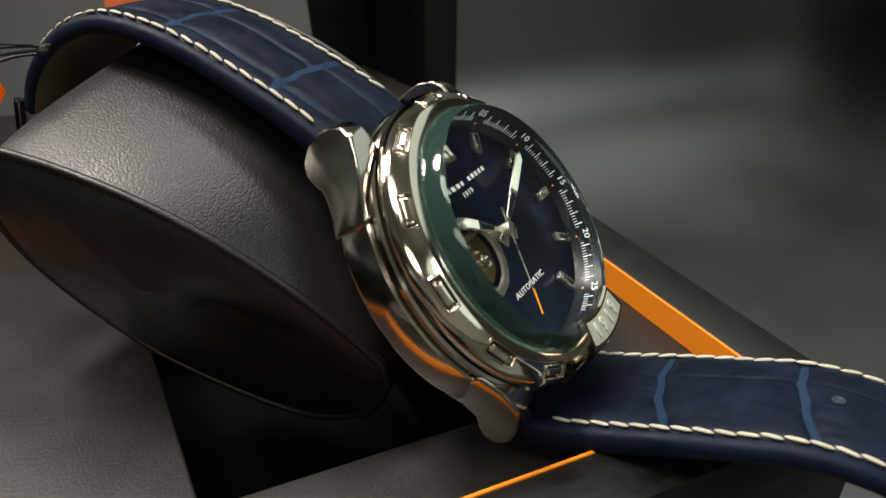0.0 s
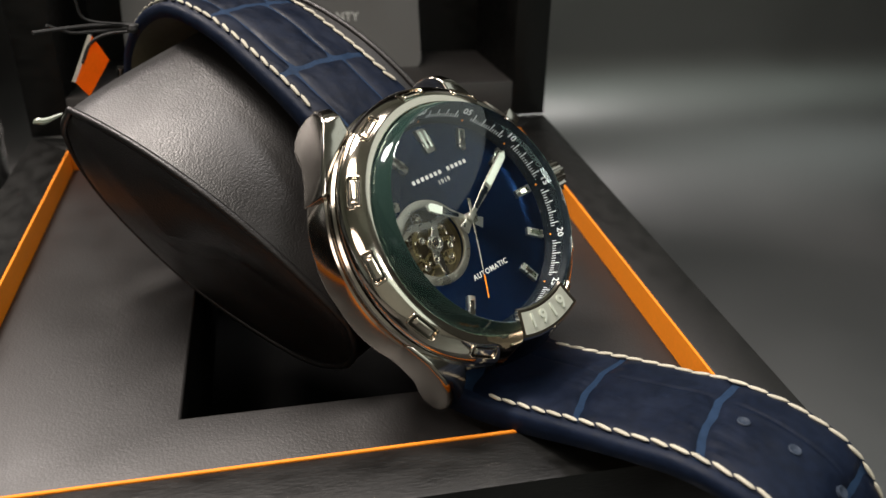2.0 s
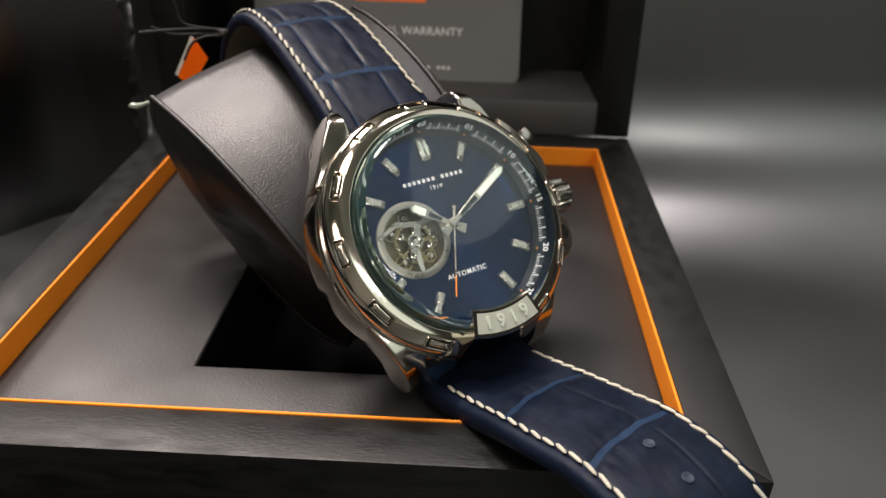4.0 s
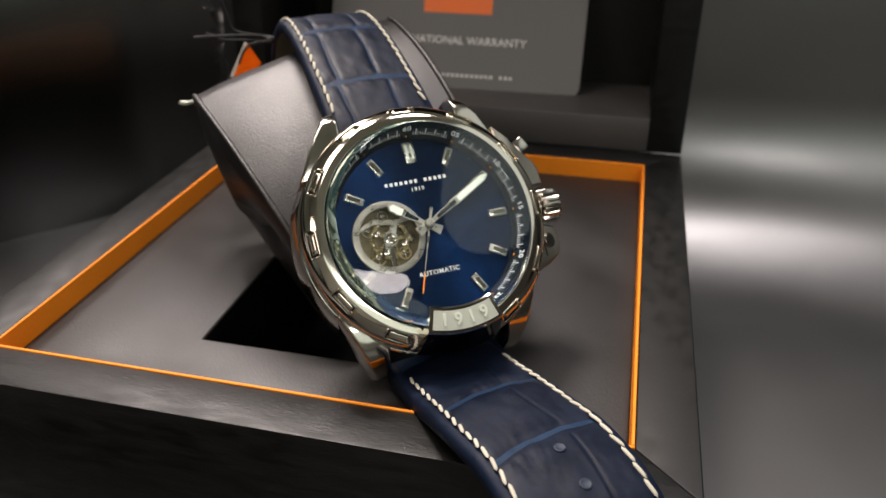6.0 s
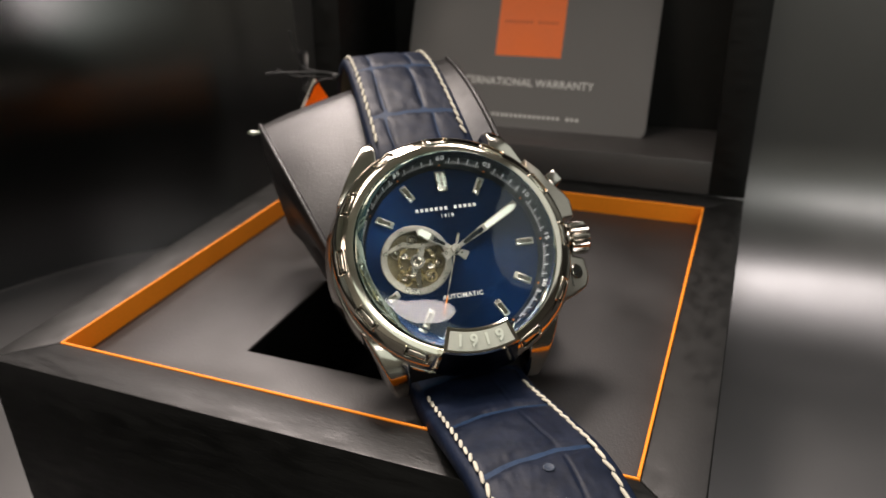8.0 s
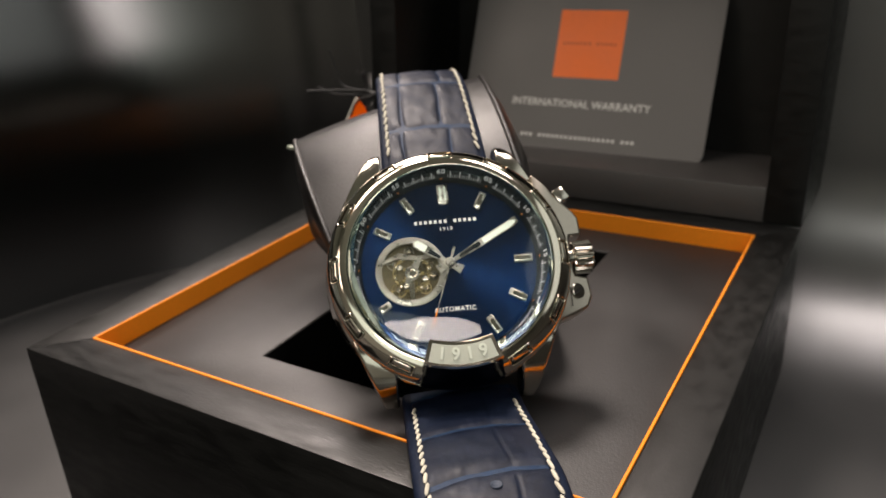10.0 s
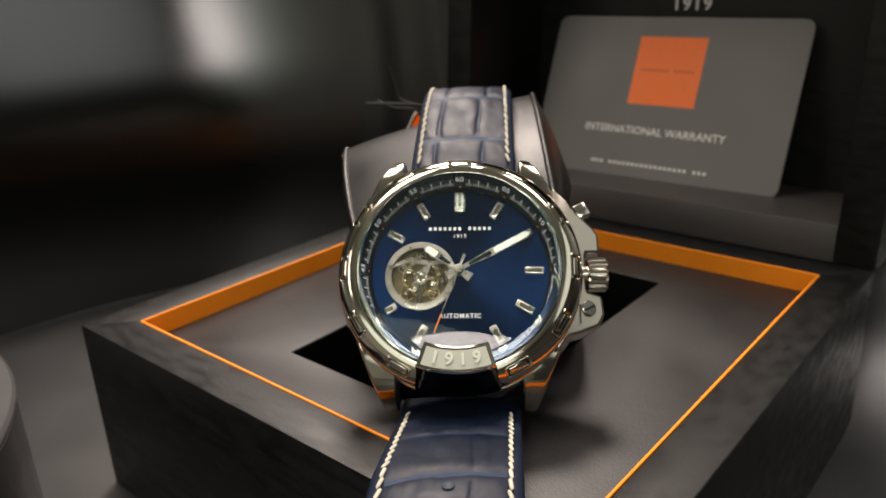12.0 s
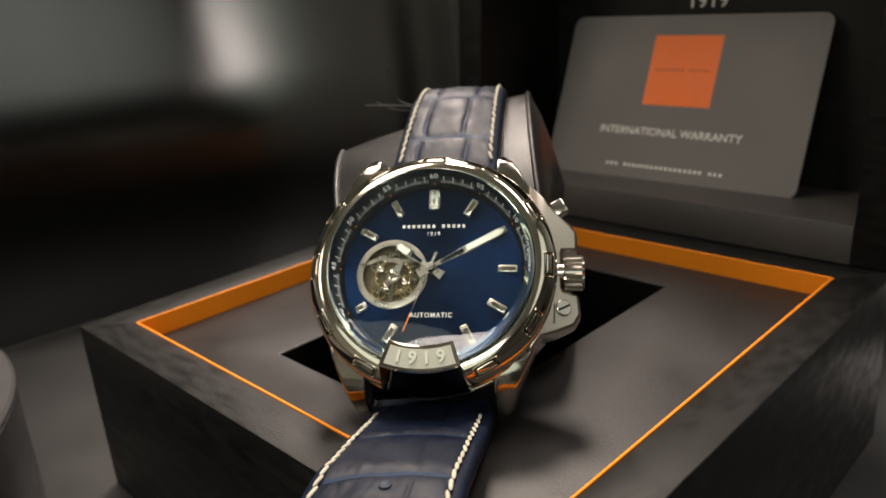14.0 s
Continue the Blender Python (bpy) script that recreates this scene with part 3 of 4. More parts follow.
part("slot", moved(block(-0.125, 0.125, -0.02, 0.02, 0.01, 0.0245), Matrix.Translation((2.36, -0.68, -0.365)) @ Matrix.Rotation(0.46, 4, "Y") @ Matrix.Rotation(0.5, 4, "Z")), M_BLACK, screw, smooth=False)
part("guard_seam", moved(block(-0.006, 0.006, -0.36, 0.0, -0.01, 0.006), Matrix.Translation((2.20, -0.62, -0.288)) @ Matrix.Rotation(0.46, 4, "Y")), M_BLACK, watch, smooth=False)
part("pusher", moved(block(-0.14, 0.14, -0.06, 0.18, -0.16, 0.14, 0.025), at_angle(math.atan2(2.3, 1.25), 2.56, -0.46)), M_FLANK, watch, "square steel pusher")

# crystal
dome = [(1.742, 0.386)] + [(r, 0.39 + 0.10 * (1 - (r / 1.72) ** 2)) for r in (1.71, 1.5, 1.25, 1.0, 0.75, 0.5, 0.25, 0.0)]
bm = lathe([(0.0, 0.06), (1.0, 0.06), (1.868, 0.06), (1.868, 0.11), (1.862, 0.15), (1.772, 0.350)] + dome, 120)
for fc in bm.faces:
    c = fc.calc_center_median()
    fc.material_index = 1 if math.hypot(c.x, c.y) > 1.735 and c.z > 0.07 else 0
glass = part("crystal", bm, [M_GLASS, M_EDGE], watch, "thick domed crystal with a bevelled edge", angle=25)
glass.visible_shadow = False

# dial, chapter ring
DZ = -0.36
SUB = Vector((-0.71, -0.07, DZ))
SR = 0.54


def dial_mesh():
    """The dial disc with a round opening at the 9 o'clock side."""
    bm = bmesh.new()
    N = 96
    hole = [bm.verts.new((SUB.x + SR * math.sin(TAU * k / N), SUB.y + SR * math.cos(TAU * k / N), DZ)) for k in range(N)]
    low = [bm.verts.new((v.co.x, v.co.y, DZ - 0.06)) for v in hole]
    prev = hole
    for t in (0.15, 0.4, 0.7, 1.0):
        row = []
        for k in range(N):
            d = Vector((math.sin(TAU * k / N), math.cos(TAU * k / N)))
            o = Vector((SUB.x, SUB.y))
            bq = o.dot(d)
            far = -bq + math.sqrt(bq * bq - o.length_squared + 1.70 ** 2)
            q = o + d * (SR + (far - SR) * t)
            row.append(bm.verts.new((q.x, q.y, DZ)))
        for k in range(N):
            n = (k + 1) % N
            bm.faces.new((prev[k], prev[n], row[n], row[k]))
        prev = row
    for k in range(N):
        n = (k + 1) % N
        bm.faces.new((hole[k], hole[n], low[n], low[k]))
    return bm


dial = part("dial", dial_mesh(), M_DIAL, watch, "deep blue sunburst dial")
part("open_heart_rim", moved(lathe([(0.525, 0.0), (0.53, 0.03), (0.56, 0.035), (0.64, 0.015), (0.65, 0.0)], 64), Matrix.Translation(SUB)), M_RIM, dial, "dull steel rim of the dial opening")
ring = part("chapter_ring", lathe([(1.59, DZ + 0.0), (1.60, DZ + 0.02), (1.80, 0.03), (1.862, 0.035), (1.862, -0.4)], 128), M_RING, watch, "dark sloping minute ring")


def on_ring(a, r):
    """A frame lying on the sloping ring."""
    return at_angle(a, r, DZ + 0.02 + (r - 1.60) / 0.20 * (0.01 - DZ)) @ Matrix.Rotation(math.atan2(0.01 - DZ, 0.20), 4, "X")


for k in range(240):
    a = TAU * k / 240
    if k % 4 == 0:
        lng, wid = 0.15, 0.014
    else:
        lng, wid = 0.07, 0.009
    if k % 20 in (0, 1, 2, 18, 19) and k % 4:
        continue
    if k % 20 == 0 or 111 <= k <= 129:
        continue
    part("tick", moved(block(-wid / 2, wid / 2, 0, lng, 0.002, 0.005), on_ring(a, 1.66)), M_WHITE, ring, smooth=False)
for k in range(12):
    if k == 6:
        continue
    part("numeral", moved(lettering("%02d" % (k * 5 or 60), 0.112, 0.004, 1.05, 0.001), on_ring(hour(k), 1.71) @ Matrix.Translation((0, 0.05, 0.004))), M_WHITE, ring, smooth=False)
    part("dot", moved(lathe([(0.016, 0.002), (0.0, 0.008)], 10), on_ring(hour(k), 1.645)), M_ORANGE, ring)

# applied hour markers
for h in (12, 1, 2, 3, 4, 5, 7, 8, 10, 11):
    n = 2 if h == 12 else 1
    wd = 0.20 if h == 12 else 0.13
    ln0, ln1 = (1.15, 1.54) if h == 12 else (1.18, 1.52)
    if h in (8,):
        ln0 = 1.30
    mk = part("hour_marker", moved(block(-wd / 2, wd / 2, ln0, ln1, DZ + 0.001, DZ + 0.07, 0.012, 2), at_angle(hour(h))), M_MARK, dial, "satin steel hour marker")
    for j in range(n):
        x = (j - (n - 1) / 2) * 0.09
        part("inlay", moved(block(x - 0.022 * (1.6 if n == 1 else 1), x + 0.022 * (1.6 if n == 1 else 1), ln0 + 0.07, ln1 - 0.04, DZ + 0.06, DZ + 0.074, 0.004, 1), at_angle(hour(h))), M_LUME if n == 2 else M_STEEL, mk)

# dial printing
mark_bars("mark_bar", "xxxxxxx xxxxx", 1.18, 0.062, M_WHITE, dial, Matrix.Translation((0, 0.83, DZ + 0.003)))
part("dial_year", moved(lettering("1919", 0.075, 0.004, 1.25, 0.001), Matrix.Translation((0, 0.68, DZ + 0.006))), M_WHITE, dial, "white lettering 1919", smooth=False)
part("dial_word", moved(lettering("AUTOMATIC", 0.084, 0.004, 1.15, 0.001), Matrix.Translation((0.02, -0.83, DZ + 0.006))), M_WHITE, dial, "white lettering automatic", smooth=False)

# hour, minute and second pointers
def hand(name, a, poly, z0, z1, mat, label=""):
    return part(name, moved(prism(poly, z0, z1, 0.008, 1), at_angle(a)), mat, watch, label, angle=25)


def slotted(name, a, r0, r1, r2, tip, w0, w1, z, label):
    """A hand with an open slot near the hub and a lume-filled blade."""
    ob = hand(name, a, [(-0.09, -0.26), (0.09, -0.26), (0.05, 0.0), (0.04, 0.1), (w0, r0), (w1, r1), (w1, r2), (0, tip), (-w1, r2), (-w1, r1), (-w0, r0), (-0.04, 0.1), (-0.05, 0.0)], z, z + 0.018, M_MARK, label)
    part("lume", moved(prism([(-w1 * 0.72, r1), (w1 * 0.72, r1), (w1 * 0.72, r2 - 0.01), (0, tip - 0.05), (-w1 * 0.72, r2 - 0.01)], z + 0.015, z + 0.028), at_angle(a)), M_LUME, ob, "pale lume fill", smooth=False)
    part("slot", moved(prism([(-w0 * 0.5, 0.2), (w0 * 0.5, 0.2), (w1 * 0.55, r1 - 0.06), (-w1 * 0.55, r1 - 0.06)], z + 0.015, z + 0.0195), at_angle(a)), M_RING, ob, smooth=False)
    return ob


slotted("hour_hand", radians(305), 0.25, 0.50, 0.72, 0.80, 0.055, 0.085, DZ + 0.09, "steel hour hand")
slotted("minute_hand", radians(61.3), 0.3, 0.72, 1.38, 1.52, 0.05, 0.075, DZ + 0.125, "steel minute hand")
SH = hand("second_hand", radians(200), [(-0.03, -0.3), (0.03, -0.3), (0.02, 0.0), (0.007, 0.9), (-0.007, 0.9), (-0.02, 0.0)], DZ + 0.165, DZ + 0.178, M_MARK, "thin steel second hand")
part("tip", moved(prism([(-0.008, 0.9), (0.008, 0.9), (0.006, 1.25), (-0.006, 1.25)], DZ + 0.166, DZ + 0.18), at_angle(radians(200))), M_ORANGE, SH, "orange tip", smooth=False)
part("hand_hub", lathe([(0.09, DZ), (0.09, DZ + 0.17), (0.07, DZ + 0.2), (0.0, DZ + 0.205)], 32), M_MARK, watch)

# movement in the opening
mv = part("movement", moved(lathe([(0.56, -0.05), (0.56, -0.16), (0.0, -0.16)], 48), Matrix.Translation(SUB)), M_BRONZE, watch, "bronze-coloured movement seen through the dial")


def gear(r, teeth, z, spokes=0):
    bm = bmesh.new()
    pts = []
    for k in range(teeth * 2):
        rr = r * (1.0 if k % 2 else 0.93)
        pts.append((rr * math.cos(TAU * k / teeth / 2), rr * math.sin(TAU * k / teeth / 2)))
    lo = [bm.verts.new((x, y, z)) for x, y in pts]
    li = [bm.verts.new((x * 0.78 * r / math.hypot(x, y), y * 0.78 * r / math.hypot(x, y), z)) for x, y in pts]
    for k in range(len(pts)):
        n = (k + 1) % len(pts)
        bm.faces.new((lo[k], lo[n], li[n], li[k]))
    for s in range(spokes):
        a = TAU * s / spokes
        d, q = Vector((math.cos(a), math.sin(a), 0)), Vector((-math.sin(a), math.cos(a), 0))
        vs = [bm.verts.new(d * u * r + q * v * r * 0.09 + Vector((0, 0, z))) for u, v in ((0, -1), (0.82, -1), (0.82, 1), (0, 1))]
        bm.faces.new(vs)
    bmesh.ops.solidify(bm, geom=bm.faces[:], thickness=0.02)
    return bm


BAL = Vector((0.02, -0.03, 0))
part("balance_wheel", moved(gear(0.36, 60, -0.055, 5), Matrix.Translation(SUB + BAL)), M_GOLD, mv, "brass balance wheel")
for k in range(10):
    a = TAU * k / 10 + 0.2
    part("balance_screw", moved(lathe([(0.024, -0.07), (0.024, -0.03), (0.012, -0.022), (0.0, -0.022)], 10), Matrix.Translation(SUB + BAL + Vector((0.31 * math.cos(a), 0.31 * math.sin(a), 0)))), M_STEEL, mv)
part("balance_jewel", moved(lathe([(0.10, -0.06), (0.10, -0.035), (0.07, -0.028), (0.06, -0.04), (0.03, -0.04), (0.025, -0.02), (0.0, -0.02)], 24), Matrix.Translation(SUB + BAL)), M_MOVE, mv)
for x, y, r, mat in ((-0.30, 0.20, 0.13, M_MOVE), (-0.24, -0.30, 0.15, M_GOLD), (0.30, 0.16, 0.13, M_STEEL), (0.24, -0.30, 0.12, M_GOLD), (0.0, 0.40, 0.10, M_MOVE), (0.40, -0.08, 0.09, M_STEEL)):
    part("gear_wheel", moved(gear(r, 20, -0.10, 4), Matrix.Translation(SUB + Vector((x, y, 0)))), mat, mv)
    part("jewel", moved(lathe([(0.05, -0.10), (0.05, -0.06), (0.035, -0.05), (0.028, -0.06), (0.0, -0.06)], 16), Matrix.Translation(SUB + Vector((x, y, 0)))), M_STEEL, mv)
part("bridge", moved(prism([(-0.52, 0.16), (-0.22, 0.26), (0.1, 0.20), (0.47, 0.24), (0.42, 0.33), (0.1, 0.30), (-0.2, 0.37), (-0.46, 0.26)], -0.05, -0.02, 0.01, 1), Matrix.Translation(SUB)), M_MOVE, mv)
star = []
for k in range(40):
    a = TAU * k / 40
    star.append(((0.135 + 0.20 * max(0.0, math.cos(2 * a)) ** 6) * math.sin(a + 0.5), (0.135 + 0.20 * max(0.0, math.cos(2 * a)) ** 6) * math.cos(a + 0.5)))
cock = part("balance_cock", moved(prism(star, -0.012, 0.008, 0.006, 1), Matrix.Translation(SUB + BAL)), M_MARK, mv, "four-armed steel balance cock")
part("jewel_setting", moved(lathe([(0.10, 0.008), (0.10, 0.018), (0.085, 0.022), (0.07, 0.012), (0.045, 0.012), (0.04, 0.02), (0.0, 0.02)], 24), Matrix.Translation(SUB + BAL)), M_STEEL, cock)
for k in (1, 2, 3):
    a = 0.5 + TAU * k / 4
    part("cock_screw", moved(lathe([(0.055, 0.006), (0.055, 0.018), (0.04, 0.022), (0.028, 0.014), (0.0, 0.014)], 16), Matrix.Translation(SUB + BAL + Vector((0.25 * math.sin(a), 0.25 * math.cos(a), 0)))), M_STEEL, cock)
part("bridge", moved(prism([(-0.05, -0.54), (0.03, -0.54), (0.06, -0.2), (0.0, -0.12), (-0.07, -0.2)], -0.045, -0.018, 0.01, 1), Matrix.Translation(SUB)), M_STEEL, mv)

# year plate over the bezel at 6 o'clock
PL = [(1.58, 0.412), (1.58, 0.47), (1.61, 0.495), (2.02, 0.49), (2.05, 0.46), (2.10, 0.05), (1.95, 0.05), (1.94, 0.16), (1.80, 0.39), (1.74, 0.415)]
plate = part("year_plate", lathe(PL, 24, math.pi - 0.345, math.pi + 0.345, close=True), M_STEEL, watch, "steel year plate over the glass edge", angle=30)
# added piece: paints the strap's dark reflection below the plate
part("plate_skirt", lathe([(2.06, 0.44), (2.16, 0.20), (2.29, -0.08), (2.315, -0.26), (2.20, -0.28), (2.08, 0.04)], 24, math.pi - 0.335, math.pi + 0.335, close=True), M_STRAP_REFLECTION, plate, "added dark piece below the plate, standing in for the strap's reflection", angle=30)
part("plate_face", lathe([(1.65, 0.490), (1.65, 0.499), (1.98, 0.495), (1.98, 0.485)], 24, math.pi - 0.310, math.pi + 0.310, close=True), M_FROST, plate, "frosted grey-green face")
for k, ch in enumerate("1919"):
    a = math.pi + 0.20 - k * 0.133
    part("digit", moved(lettering(ch, 0.21, 0.02, 1, 0.008), at_angle(a, 1.81, 0.508) @ Matrix.Rotation(math.pi, 4, "Z")), M_DIGIT, plate, smooth=False)

# ------------------------------------------------------------------ the strap
CENTRE_W = 7.875


class Band:
    """A strap lying along a curve in the upright plane of the watch."""

    def __init__(self, ctrl, w0, w1, t0, t1):
        self.p = spline([(f, z, 0) for f, z in ctrl], 10)
        self.d = [0.0]
        for a, b in zip(self.p, self.p[1:]):
            self.d.append(self.d[-1] + (b - a).length)
        self.len, self.w0, self.w1, self.t0, self.t1 = self.d[-1], w0, w1, t0, t1

    def foot(self, s):
        s = max(0.0, min(self.len, s))
        i = max(j for j in range(len(self.d) - 1) if self.d[j] <= s + 1e-9)
        k = (s - self.d[i]) / (self.d[i + 1] - self.d[i])
        p = self.p[i].lerp(self.p[i + 1], k)
        ta = (self.p[min(i + 1, len(self.p) - 1)] - self.p[max(i - 1, 0)]).normalized()
        tb = (self.p[min(i + 2, len(self.p) - 1)] - self.p[i]).normalized()
        t = ta.lerp(tb, k).normalized()
        return p, t

    def half(self, s):
        return self.w0 + (self.w1 - self.w0) * s / self.len

    def thick(self, s):
        return self.t0 + (self.t1 - self.t0) * min(1.0, s / 3.0)

    def at(self, s, v, h, flip):
        p, t = self.foot(s)
        n = Vector((-t.y, t.x)) * flip
        crown = 0.05 * (1 - (v / self.half(s)) ** 2)
        q = Vector((p.x, p.y)) + n * (h + crown)
        return wfz(CENTRE_W + v, q.x, q.y)


def make_strap(name, label, ctrl, w0, w1, t0, t1, flip, rows, cuts, holes, stitch0, stitch1, inset, puff, bow=0.0, skew=0.0):
    band = Band(ctrl, w0, w1, t0, t1)
    base = wfz(CENTRE_W, ctrl[0][0], ctrl[0][1])
    root = thing(name, label, "strap", Matrix.Translation(base * CM))

    def pt(s, v, h):
        return band.at(s, v, h, flip) - base

    bm = bmesh.new()
    NS = 120
    loops = []
    for i in range(NS + 1):
        s = band.len * i / NS
        hw, th = band.half(s), band.thick(s)
        sec = [(-hw + 0.05 + (2 * hw - 0.1) * k, 0.0) for k in (0.0, 0.055, 0.2, 0.35, 0.5, 0.65, 0.8, 0.945)] + [(hw - 0.05, 0.0), (hw, -0.06), (hw, -th + 0.05), (hw - 0.05, -th), (-hw + 0.05, -th), (-hw, -th + 0.05), (-hw, -0.06)]
        loops.append([bm.verts.new(pt(s, v, h)) for v, h in sec])
    n = len(loops[0])
    for a, b in zip(loops, loops[1:]):
        for k in range(n):
            fc = bm.faces.new((a[k], a[(k + 1) % n], b[(k + 1) % n], b[k]))
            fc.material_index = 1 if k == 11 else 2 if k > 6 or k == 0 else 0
    bm.faces.new(loops[0])
    bm.faces.new(loops[-1][::-1])
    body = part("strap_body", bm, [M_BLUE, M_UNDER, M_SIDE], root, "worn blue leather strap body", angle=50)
    # embossed scales
    rng = random.Random(7 if flip > 0 else 11)
    bend = [bow + rng.uniform(-0.05, 0.05) for _ in range(40)]
    for r, (s0, s1) in enumerate(zip(rows, rows[1:])):
        edges = [-99] + list(cuts[r % len(cuts)]) + [99]
        for c, (v0, v1) in enumerate(zip(edges, edges[1:])):
            bm = bmesh.new()
            nu, nv = 26, 22 if cuts[r % len(cuts)] else 66
            g = []
            for i in range(nu + 1):
                row = []
                for j in range(nv + 1):
                    u, q = i / nu, j / nv
                    hw = band.half(s0 + (s1 - s0) * u)
                    rim = hw - inset + 0.035
                    a = max(v0 + 0.007, -rim)
                    b = min(v1 - 0.007, rim)
                    wob = 0.02 * math.sin(5.1 * u + r * 2.3 + c)
                    a2 = a + (wob if v0 > -90 else 0)
                    b2 = b + (0.02 * math.sin(5.1 * u + r * 2.3 + c + 1) if v1 < 90 else 0)
                    v = a2 + (b2 - a2) * q
                    arc0 = bend[r] * (1 - (v / hw) ** 2) + 0.012 * math.sin(9 * v + r)
                    arc1 = bend[r + 1] * (1 - (v / hw) ** 2) + 0.012 * math.sin(9 * v + r + 1)
                    s = (s0 + 0.045 + arc0 + skew * v) * (1 - u) + (s1 - 0.045 + arc1 + skew * v) * u
                    e = min(u, 1 - u) * (s1 - s0)
                    e2 = min(q, 1 - q) * (b2 - a2)
                    lift = puff * (1 - math.exp(-e / 0.09)) * (1 - math.exp(-e2 / 0.045)) - 0.004
                    lift += 0.010 * noise.noise(Vector((s * 2.4, v * 4.0, r)))
                    # short creases running in from the cross grooves
                    fold = noise.noise(Vector((v * 6.5 + 0.8 * s, s * 1.1, r + 3.0)))
                    lift -= 0.030 * max(0.0, 0.35 - abs(fold)) * math.exp(-e / 0.35) * min(1.0, e / 0.08)
                    if nv > 22:
                        # one long scuffed crease beside the middle
                        lift -= 0.018 * math.exp(-((v - 0.34 - 0.03 * math.sin(2.0 * s)) / 0.025) ** 2) * min(1.0, e / 0.3)
                    row.append(bm.verts.new(pt(s, v, lift)))
                g.append(row)
            for i in range(nu):
                for j in range(nv):
                    bm.faces.new((g[i][j], g[i + 1][j], g[i + 1][j + 1], g[i][j + 1]))
            part("scale", bm, M_NAVY, body, "dark navy embossed scale", angle=70)
    # stitches
    bm = bmesh.new()
    bmesh.ops.create_uvsphere(bm, u_segments=8, v_segments=6, radius=1.0)
    for v in bm.verts:
        v.co = Vector((v.co.x * 0.150, v.co.y * 0.032 * (1.0 + 0.35 * abs(v.co.x)), v.co.z * 0.027))
    first = finish(bm, "stitch", M_THREAD, root)
    me = first.data
    k = 0
    for side in (-1, 1):
        s = stitch0
        while s < min(stitch1, band.len - 0.2):
            v = side * (band.half(s) - inset)
            p = pt(s, v, 0.048)
            d = (pt(s + 0.05, side * (band.half(s + 0.05) - inset), 0.048) - p).normalized()
            up = (pt(s, v, 0.2) - p).normalized()
            y = up.cross(d).normalized()
            d2 = (d + y * 0.22 * side * rng.uniform(0.4, 1.2)).normalized()
            y = up.cross(d2).normalized()
            z = d2.cross(y)
            mm = Matrix(((d2.x, y.x, z.x, p.x * CM), (d2.y, y.y, z.y, p.y * CM), (d2.z, y.z, z.z, p.z * CM), (0, 0, 0, 1)))
            ob = first if k == 0 else new("stitch", me)
            ob.parent = root
            ob.matrix_local = mm
            k += 1
            s += 0.272
    for s, v in holes:
        c = pt(s, v, 0.074)
        up = (pt(s, v, 0.3) - pt(s, v, 0.0)).normalized()
        q = up.to_track_quat("Z", "Y").to_matrix().to_4x4()
        bm = lathe([(0.085, -0.06), (0.085, 0.0), (0.072, 0.006), (0.045, -0.004), (0.0, -0.010)], 16)
        part("buckle_hole", bm, M_HOLE, root, "pale pressed disc of a buckle hole", m=Matrix.Translation(c * CM) @ q)
    return root, band, pt


UPPER = [(1.05, 3.30), (0.6, 3.60), (0.2, 3.80), (-0.35, 4.03), (-1.05, 4.28), (-1.8, 4.52), (-2.6, 4.68), (-3.4, 4.71), (-4.05, 4.54), (-4.6, 4.24), (-5.05, 3.86), (-5.4, 3.4), (-5.6, 2.9)]
LOWER = [(3.55, 0.02), (3.9, 0.06), (4.35, 0.14), (4.9, 0.30), (5.8, 0.60), (6.6, 0.84), (7.2, 1.02), (7.8, 1.08), (8.3, 1.04), (8.75, 0.9), (9.15, 0.55), (9.45, 0.05), (9.65, -0.6), (9.75, -1.5), (9.78, -2.4)]
make_strap("upper_strap", "navy crocodile-embossed leather strap half bent over the cushion", UPPER, 1.10, 1.02, 0.36, 0.26, -1,
           [0.0, 1.62, 3.6, 5.4, 7.3], [(-0.60, 0.42), (-0.55, 0.30), (-0.5, 0.45)], [], 0.95, 6.8, 0.16, 0.034, 0.08)
make_strap("lower_strap", "navy crocodile-embossed leather strap half lying over the box edge", LOWER, 1.10, 1.02, 0.42, 0.28, 1,
           [0.25, 2.2, 4.0, 5.9, 7.6, 9.2], [()], [(4.25, 0.05), (4.90, 0.05), (5.55, 0.05), (6.2, 0.05)], 0.85, 9.0, 0.18, 0.060, -0.15, -0.15)

# ------------------------------------------------------------------ hang tag, cords, jar lid beside the box
def wpts(pts, base):
    return [wfz(*p) - base for p in pts]


TB = wfz(6.1, -5.2, 3.2)
tag = thing("hang_tag", "orange card hang tag tied to the watch strap", "tag", Matrix.Translation(TB * CM))
front = [(6.32, -5.45, 3.82), (5.86, -5.55, 2.96), (6.10, -5.6, 2.6), (6.62, -5.55, 3.26)]
bm = bmesh.new()
vs = [bm.verts.new(wfz(*p) - TB) for p in front]
bm.faces.new(vs)
bmesh.ops.solidify(bm, geom=bm.faces[:], thickness=0.07)
part("card", bm, M_ORANGE, tag, smooth=False)
bm = bmesh.new()
a, b = wfz(*front[0]) - TB, wfz(*front[1]) - TB
q = Vector((-0.05, -0.04, 0.05))
vs = [bm.verts.new(p) for p in (a, b, b + q, a + q)]
bm.faces.new(vs)
bmesh.ops.solidify(bm, geom=bm.faces[:], thickness=0.05)
part("card_edge", bm, M_PAPER, tag, "pale cut edge", smooth=False)
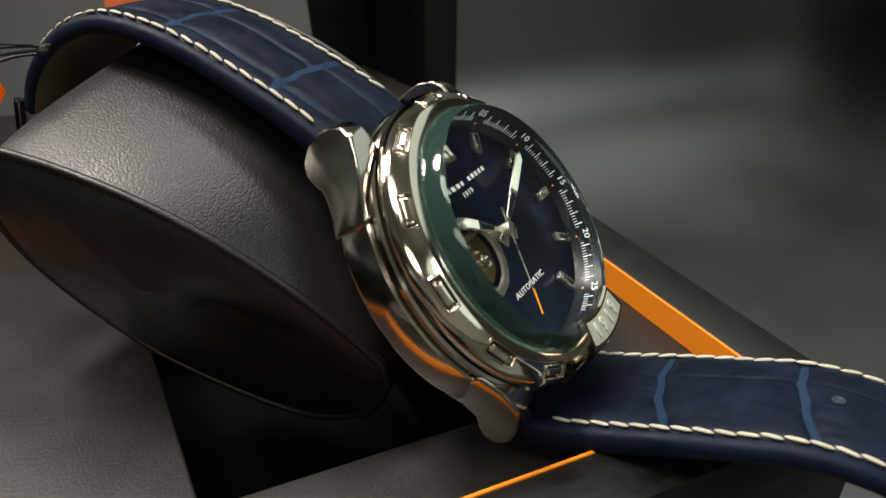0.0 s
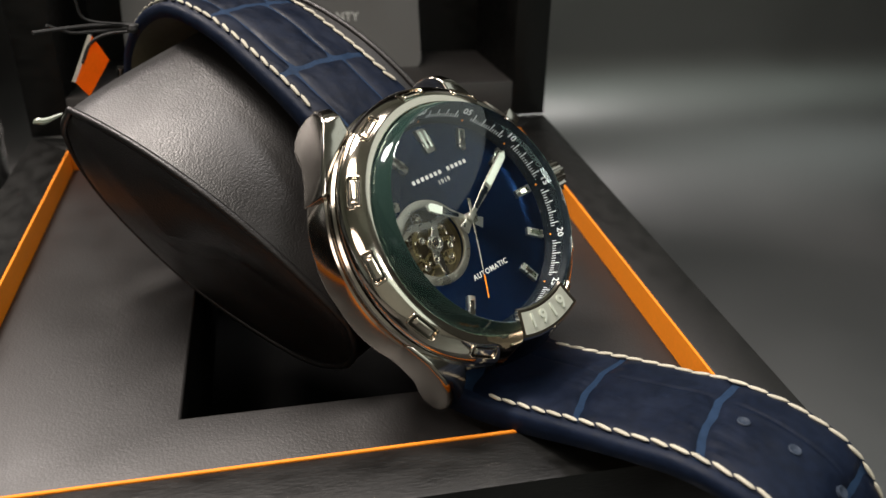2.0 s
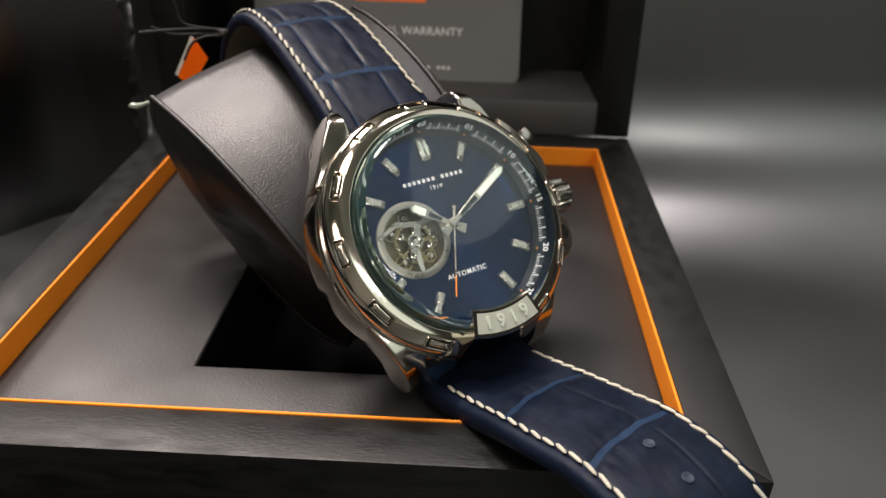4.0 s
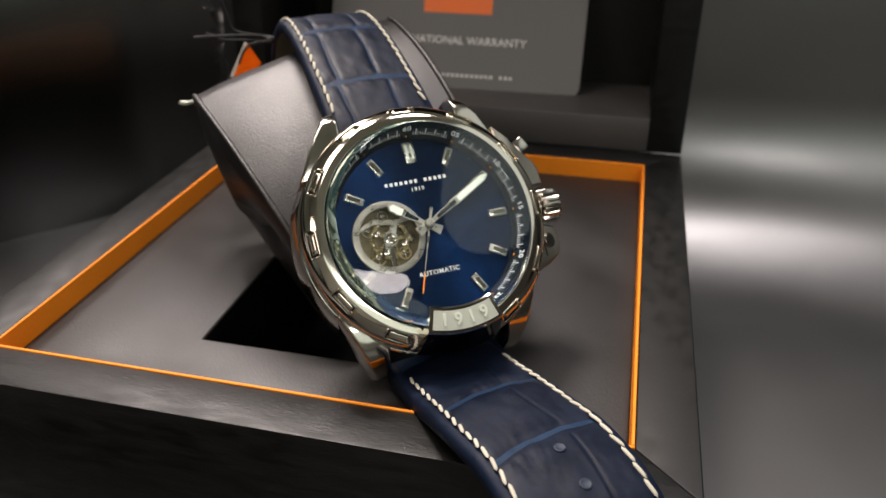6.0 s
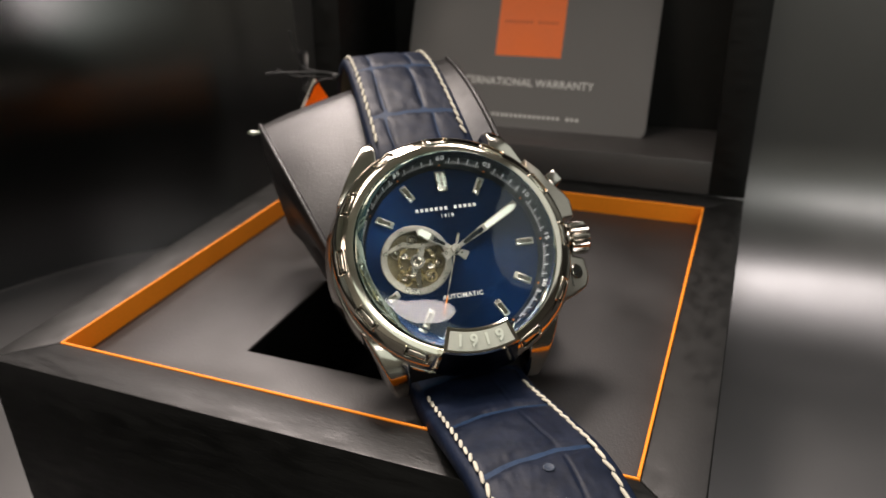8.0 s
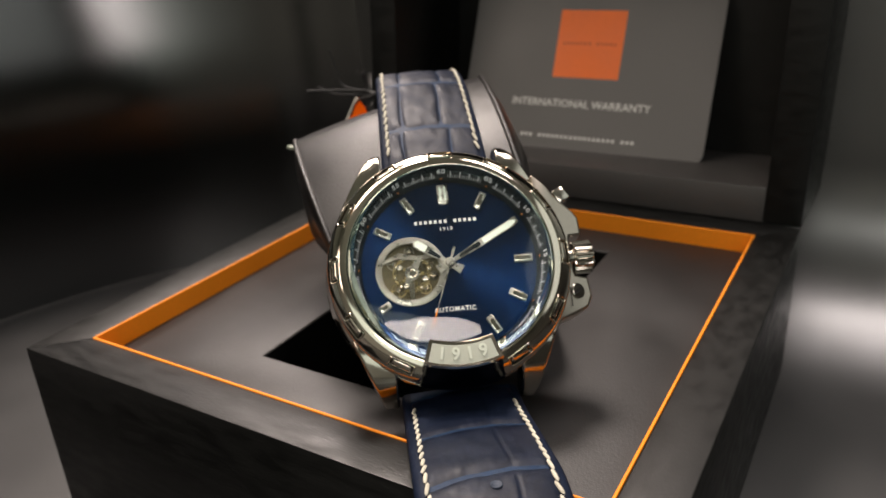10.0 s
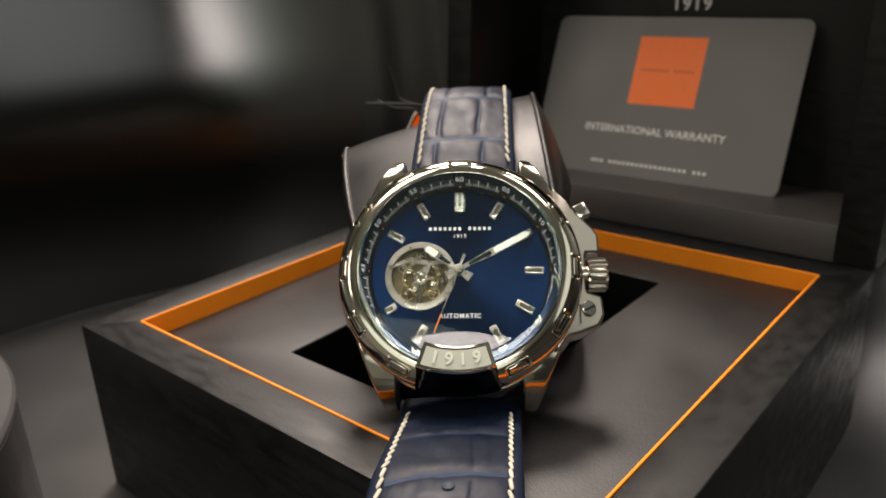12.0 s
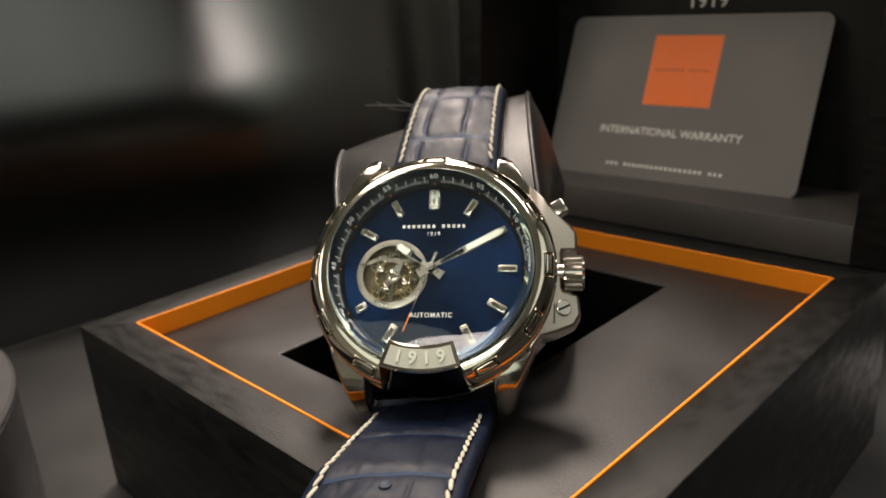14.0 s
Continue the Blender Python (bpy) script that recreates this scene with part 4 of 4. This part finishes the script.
for pts, r in (([(6.95, -4.5, 4.1), (6.3, -4.8, 4.16), (5.7, -4.85, 4.2), (5.0, -4.8, 4.24)], 0.035),
               ([(6.9, -4.55, 4.05), (6.2, -4.85, 4.05), (5.7, -4.9, 4.1), (5.3, -4.9, 4.3)], 0.03),
               ([(6.9, -4.6, 4.1), (6.0, -4.8, 4.3), (5.85, -4.8, 4.7), (5.7, -4.8, 5.25)], 0.025),
               ([(6.8, -4.6, 4.0), (6.5, -5.1, 3.9), (6.25, -5.4, 3.7), (6.05, -5.5, 3.32)], 0.03)):
    part("cord", tube(spline([tuple(p) for p in wpts(pts, TB)], 6), r, 6), M_STRING, tag, "black tie cord")
part("knot", moved(lathe([(0.0, -0.1), (0.09, -0.06), (0.11, 0.0), (0.08, 0.07), (0.0, 0.1)], 12), Matrix.Translation(wfz(6.75, -4.62, 4.05) - TB)), M_STRING, tag)

M_CLIP = surf("clear_plastic", (0.30, 0.34, 0.27), 0.25, var=0.1)
KB = wfz(4.55, -3.95, 2.96)
clip = thing("plastic_tie", "small clear plastic tie end beside the cushion", "tie", Matrix.Translation(KB * CM))
part("tail", tube(spline([(0.3 * WAY.x, 0.3 * WAY.y, 0.05), (0, 0, 0.0), (-0.12, -0.03, 0.01), (-0.20, -0.01, -0.03)], 5), lambda t: 0.02 + 0.04 * math.sin(math.pi * t), 7), M_CLIP, clip)

# pin buckle on the short strap half
BB = wfz(CENTRE_W, -5.60, 3.0)
buckle = thing("strap_buckle", "steel pin buckle hanging from the strap end", "buckle", Matrix.Translation(BB * CM))
pts = wpts([(CENTRE_W - 1.0, -5.60, 3.05), (CENTRE_W - 1.02, -5.62, 2.9), (CENTRE_W - 1.04, -5.68, 2.2), (CENTRE_W - 0.9, -5.73, 1.75),
            (CENTRE_W + 0.9, -5.73, 1.75), (CENTRE_W + 1.04, -5.68, 2.2), (CENTRE_W + 1.02, -5.62, 2.9), (CENTRE_W + 1.0, -5.60, 3.05)], BB)
part("bow", tube(spline([tuple(p) for p in pts], 6), 0.10, 10), M_FLANK, buckle)
part("pin", tube([tuple(p) for p in wpts([(CENTRE_W, -5.58, 3.05), (CENTRE_W, -5.83, 2.5), (CENTRE_W, -5.83, 1.7)], BB)], 0.07, 8), M_STEEL, buckle)

drum = thing("round_stand", "low round dark grey display stand on the sheet", "stand", Matrix.Translation(Vector((-4.1, -9.9, TABLE)) * CM))
part("body", lathe([(0.0, 0.0), (7.7, 0.0), (7.8, 0.1), (7.8, 3.2), (7.7, 3.3)], 96), surf("stand_side", (0.01, 0.01, 0.011), 0.45), drum)
part("top", lathe([(7.7, 3.3), (7.82, 3.32), (7.85, 3.42), (7.78, 3.5), (0.0, 3.5)], 96), surf("stand_top", (0.05, 0.049, 0.05), 0.42, var=0.1, s1=30, s2=1500, bump=0.1, bs=2000), drum)

# a black case standing further off on the sheet
far = thing("display_case", "glossy black box standing on the grey sheet", "box", pose(0.405, 0.128, TABLE * CM, 0, 0, 36))
part("body", block(-3.2, 3.2, -3.2, 3.2, 0.0, 6.0, 0.35, 4), M_WOOD, far)
part("lid", block(-3.3, 3.3, -3.3, 3.3, 6.04, 9.5, 0.6, 5), M_GLOSS, far, "glossy black lid")
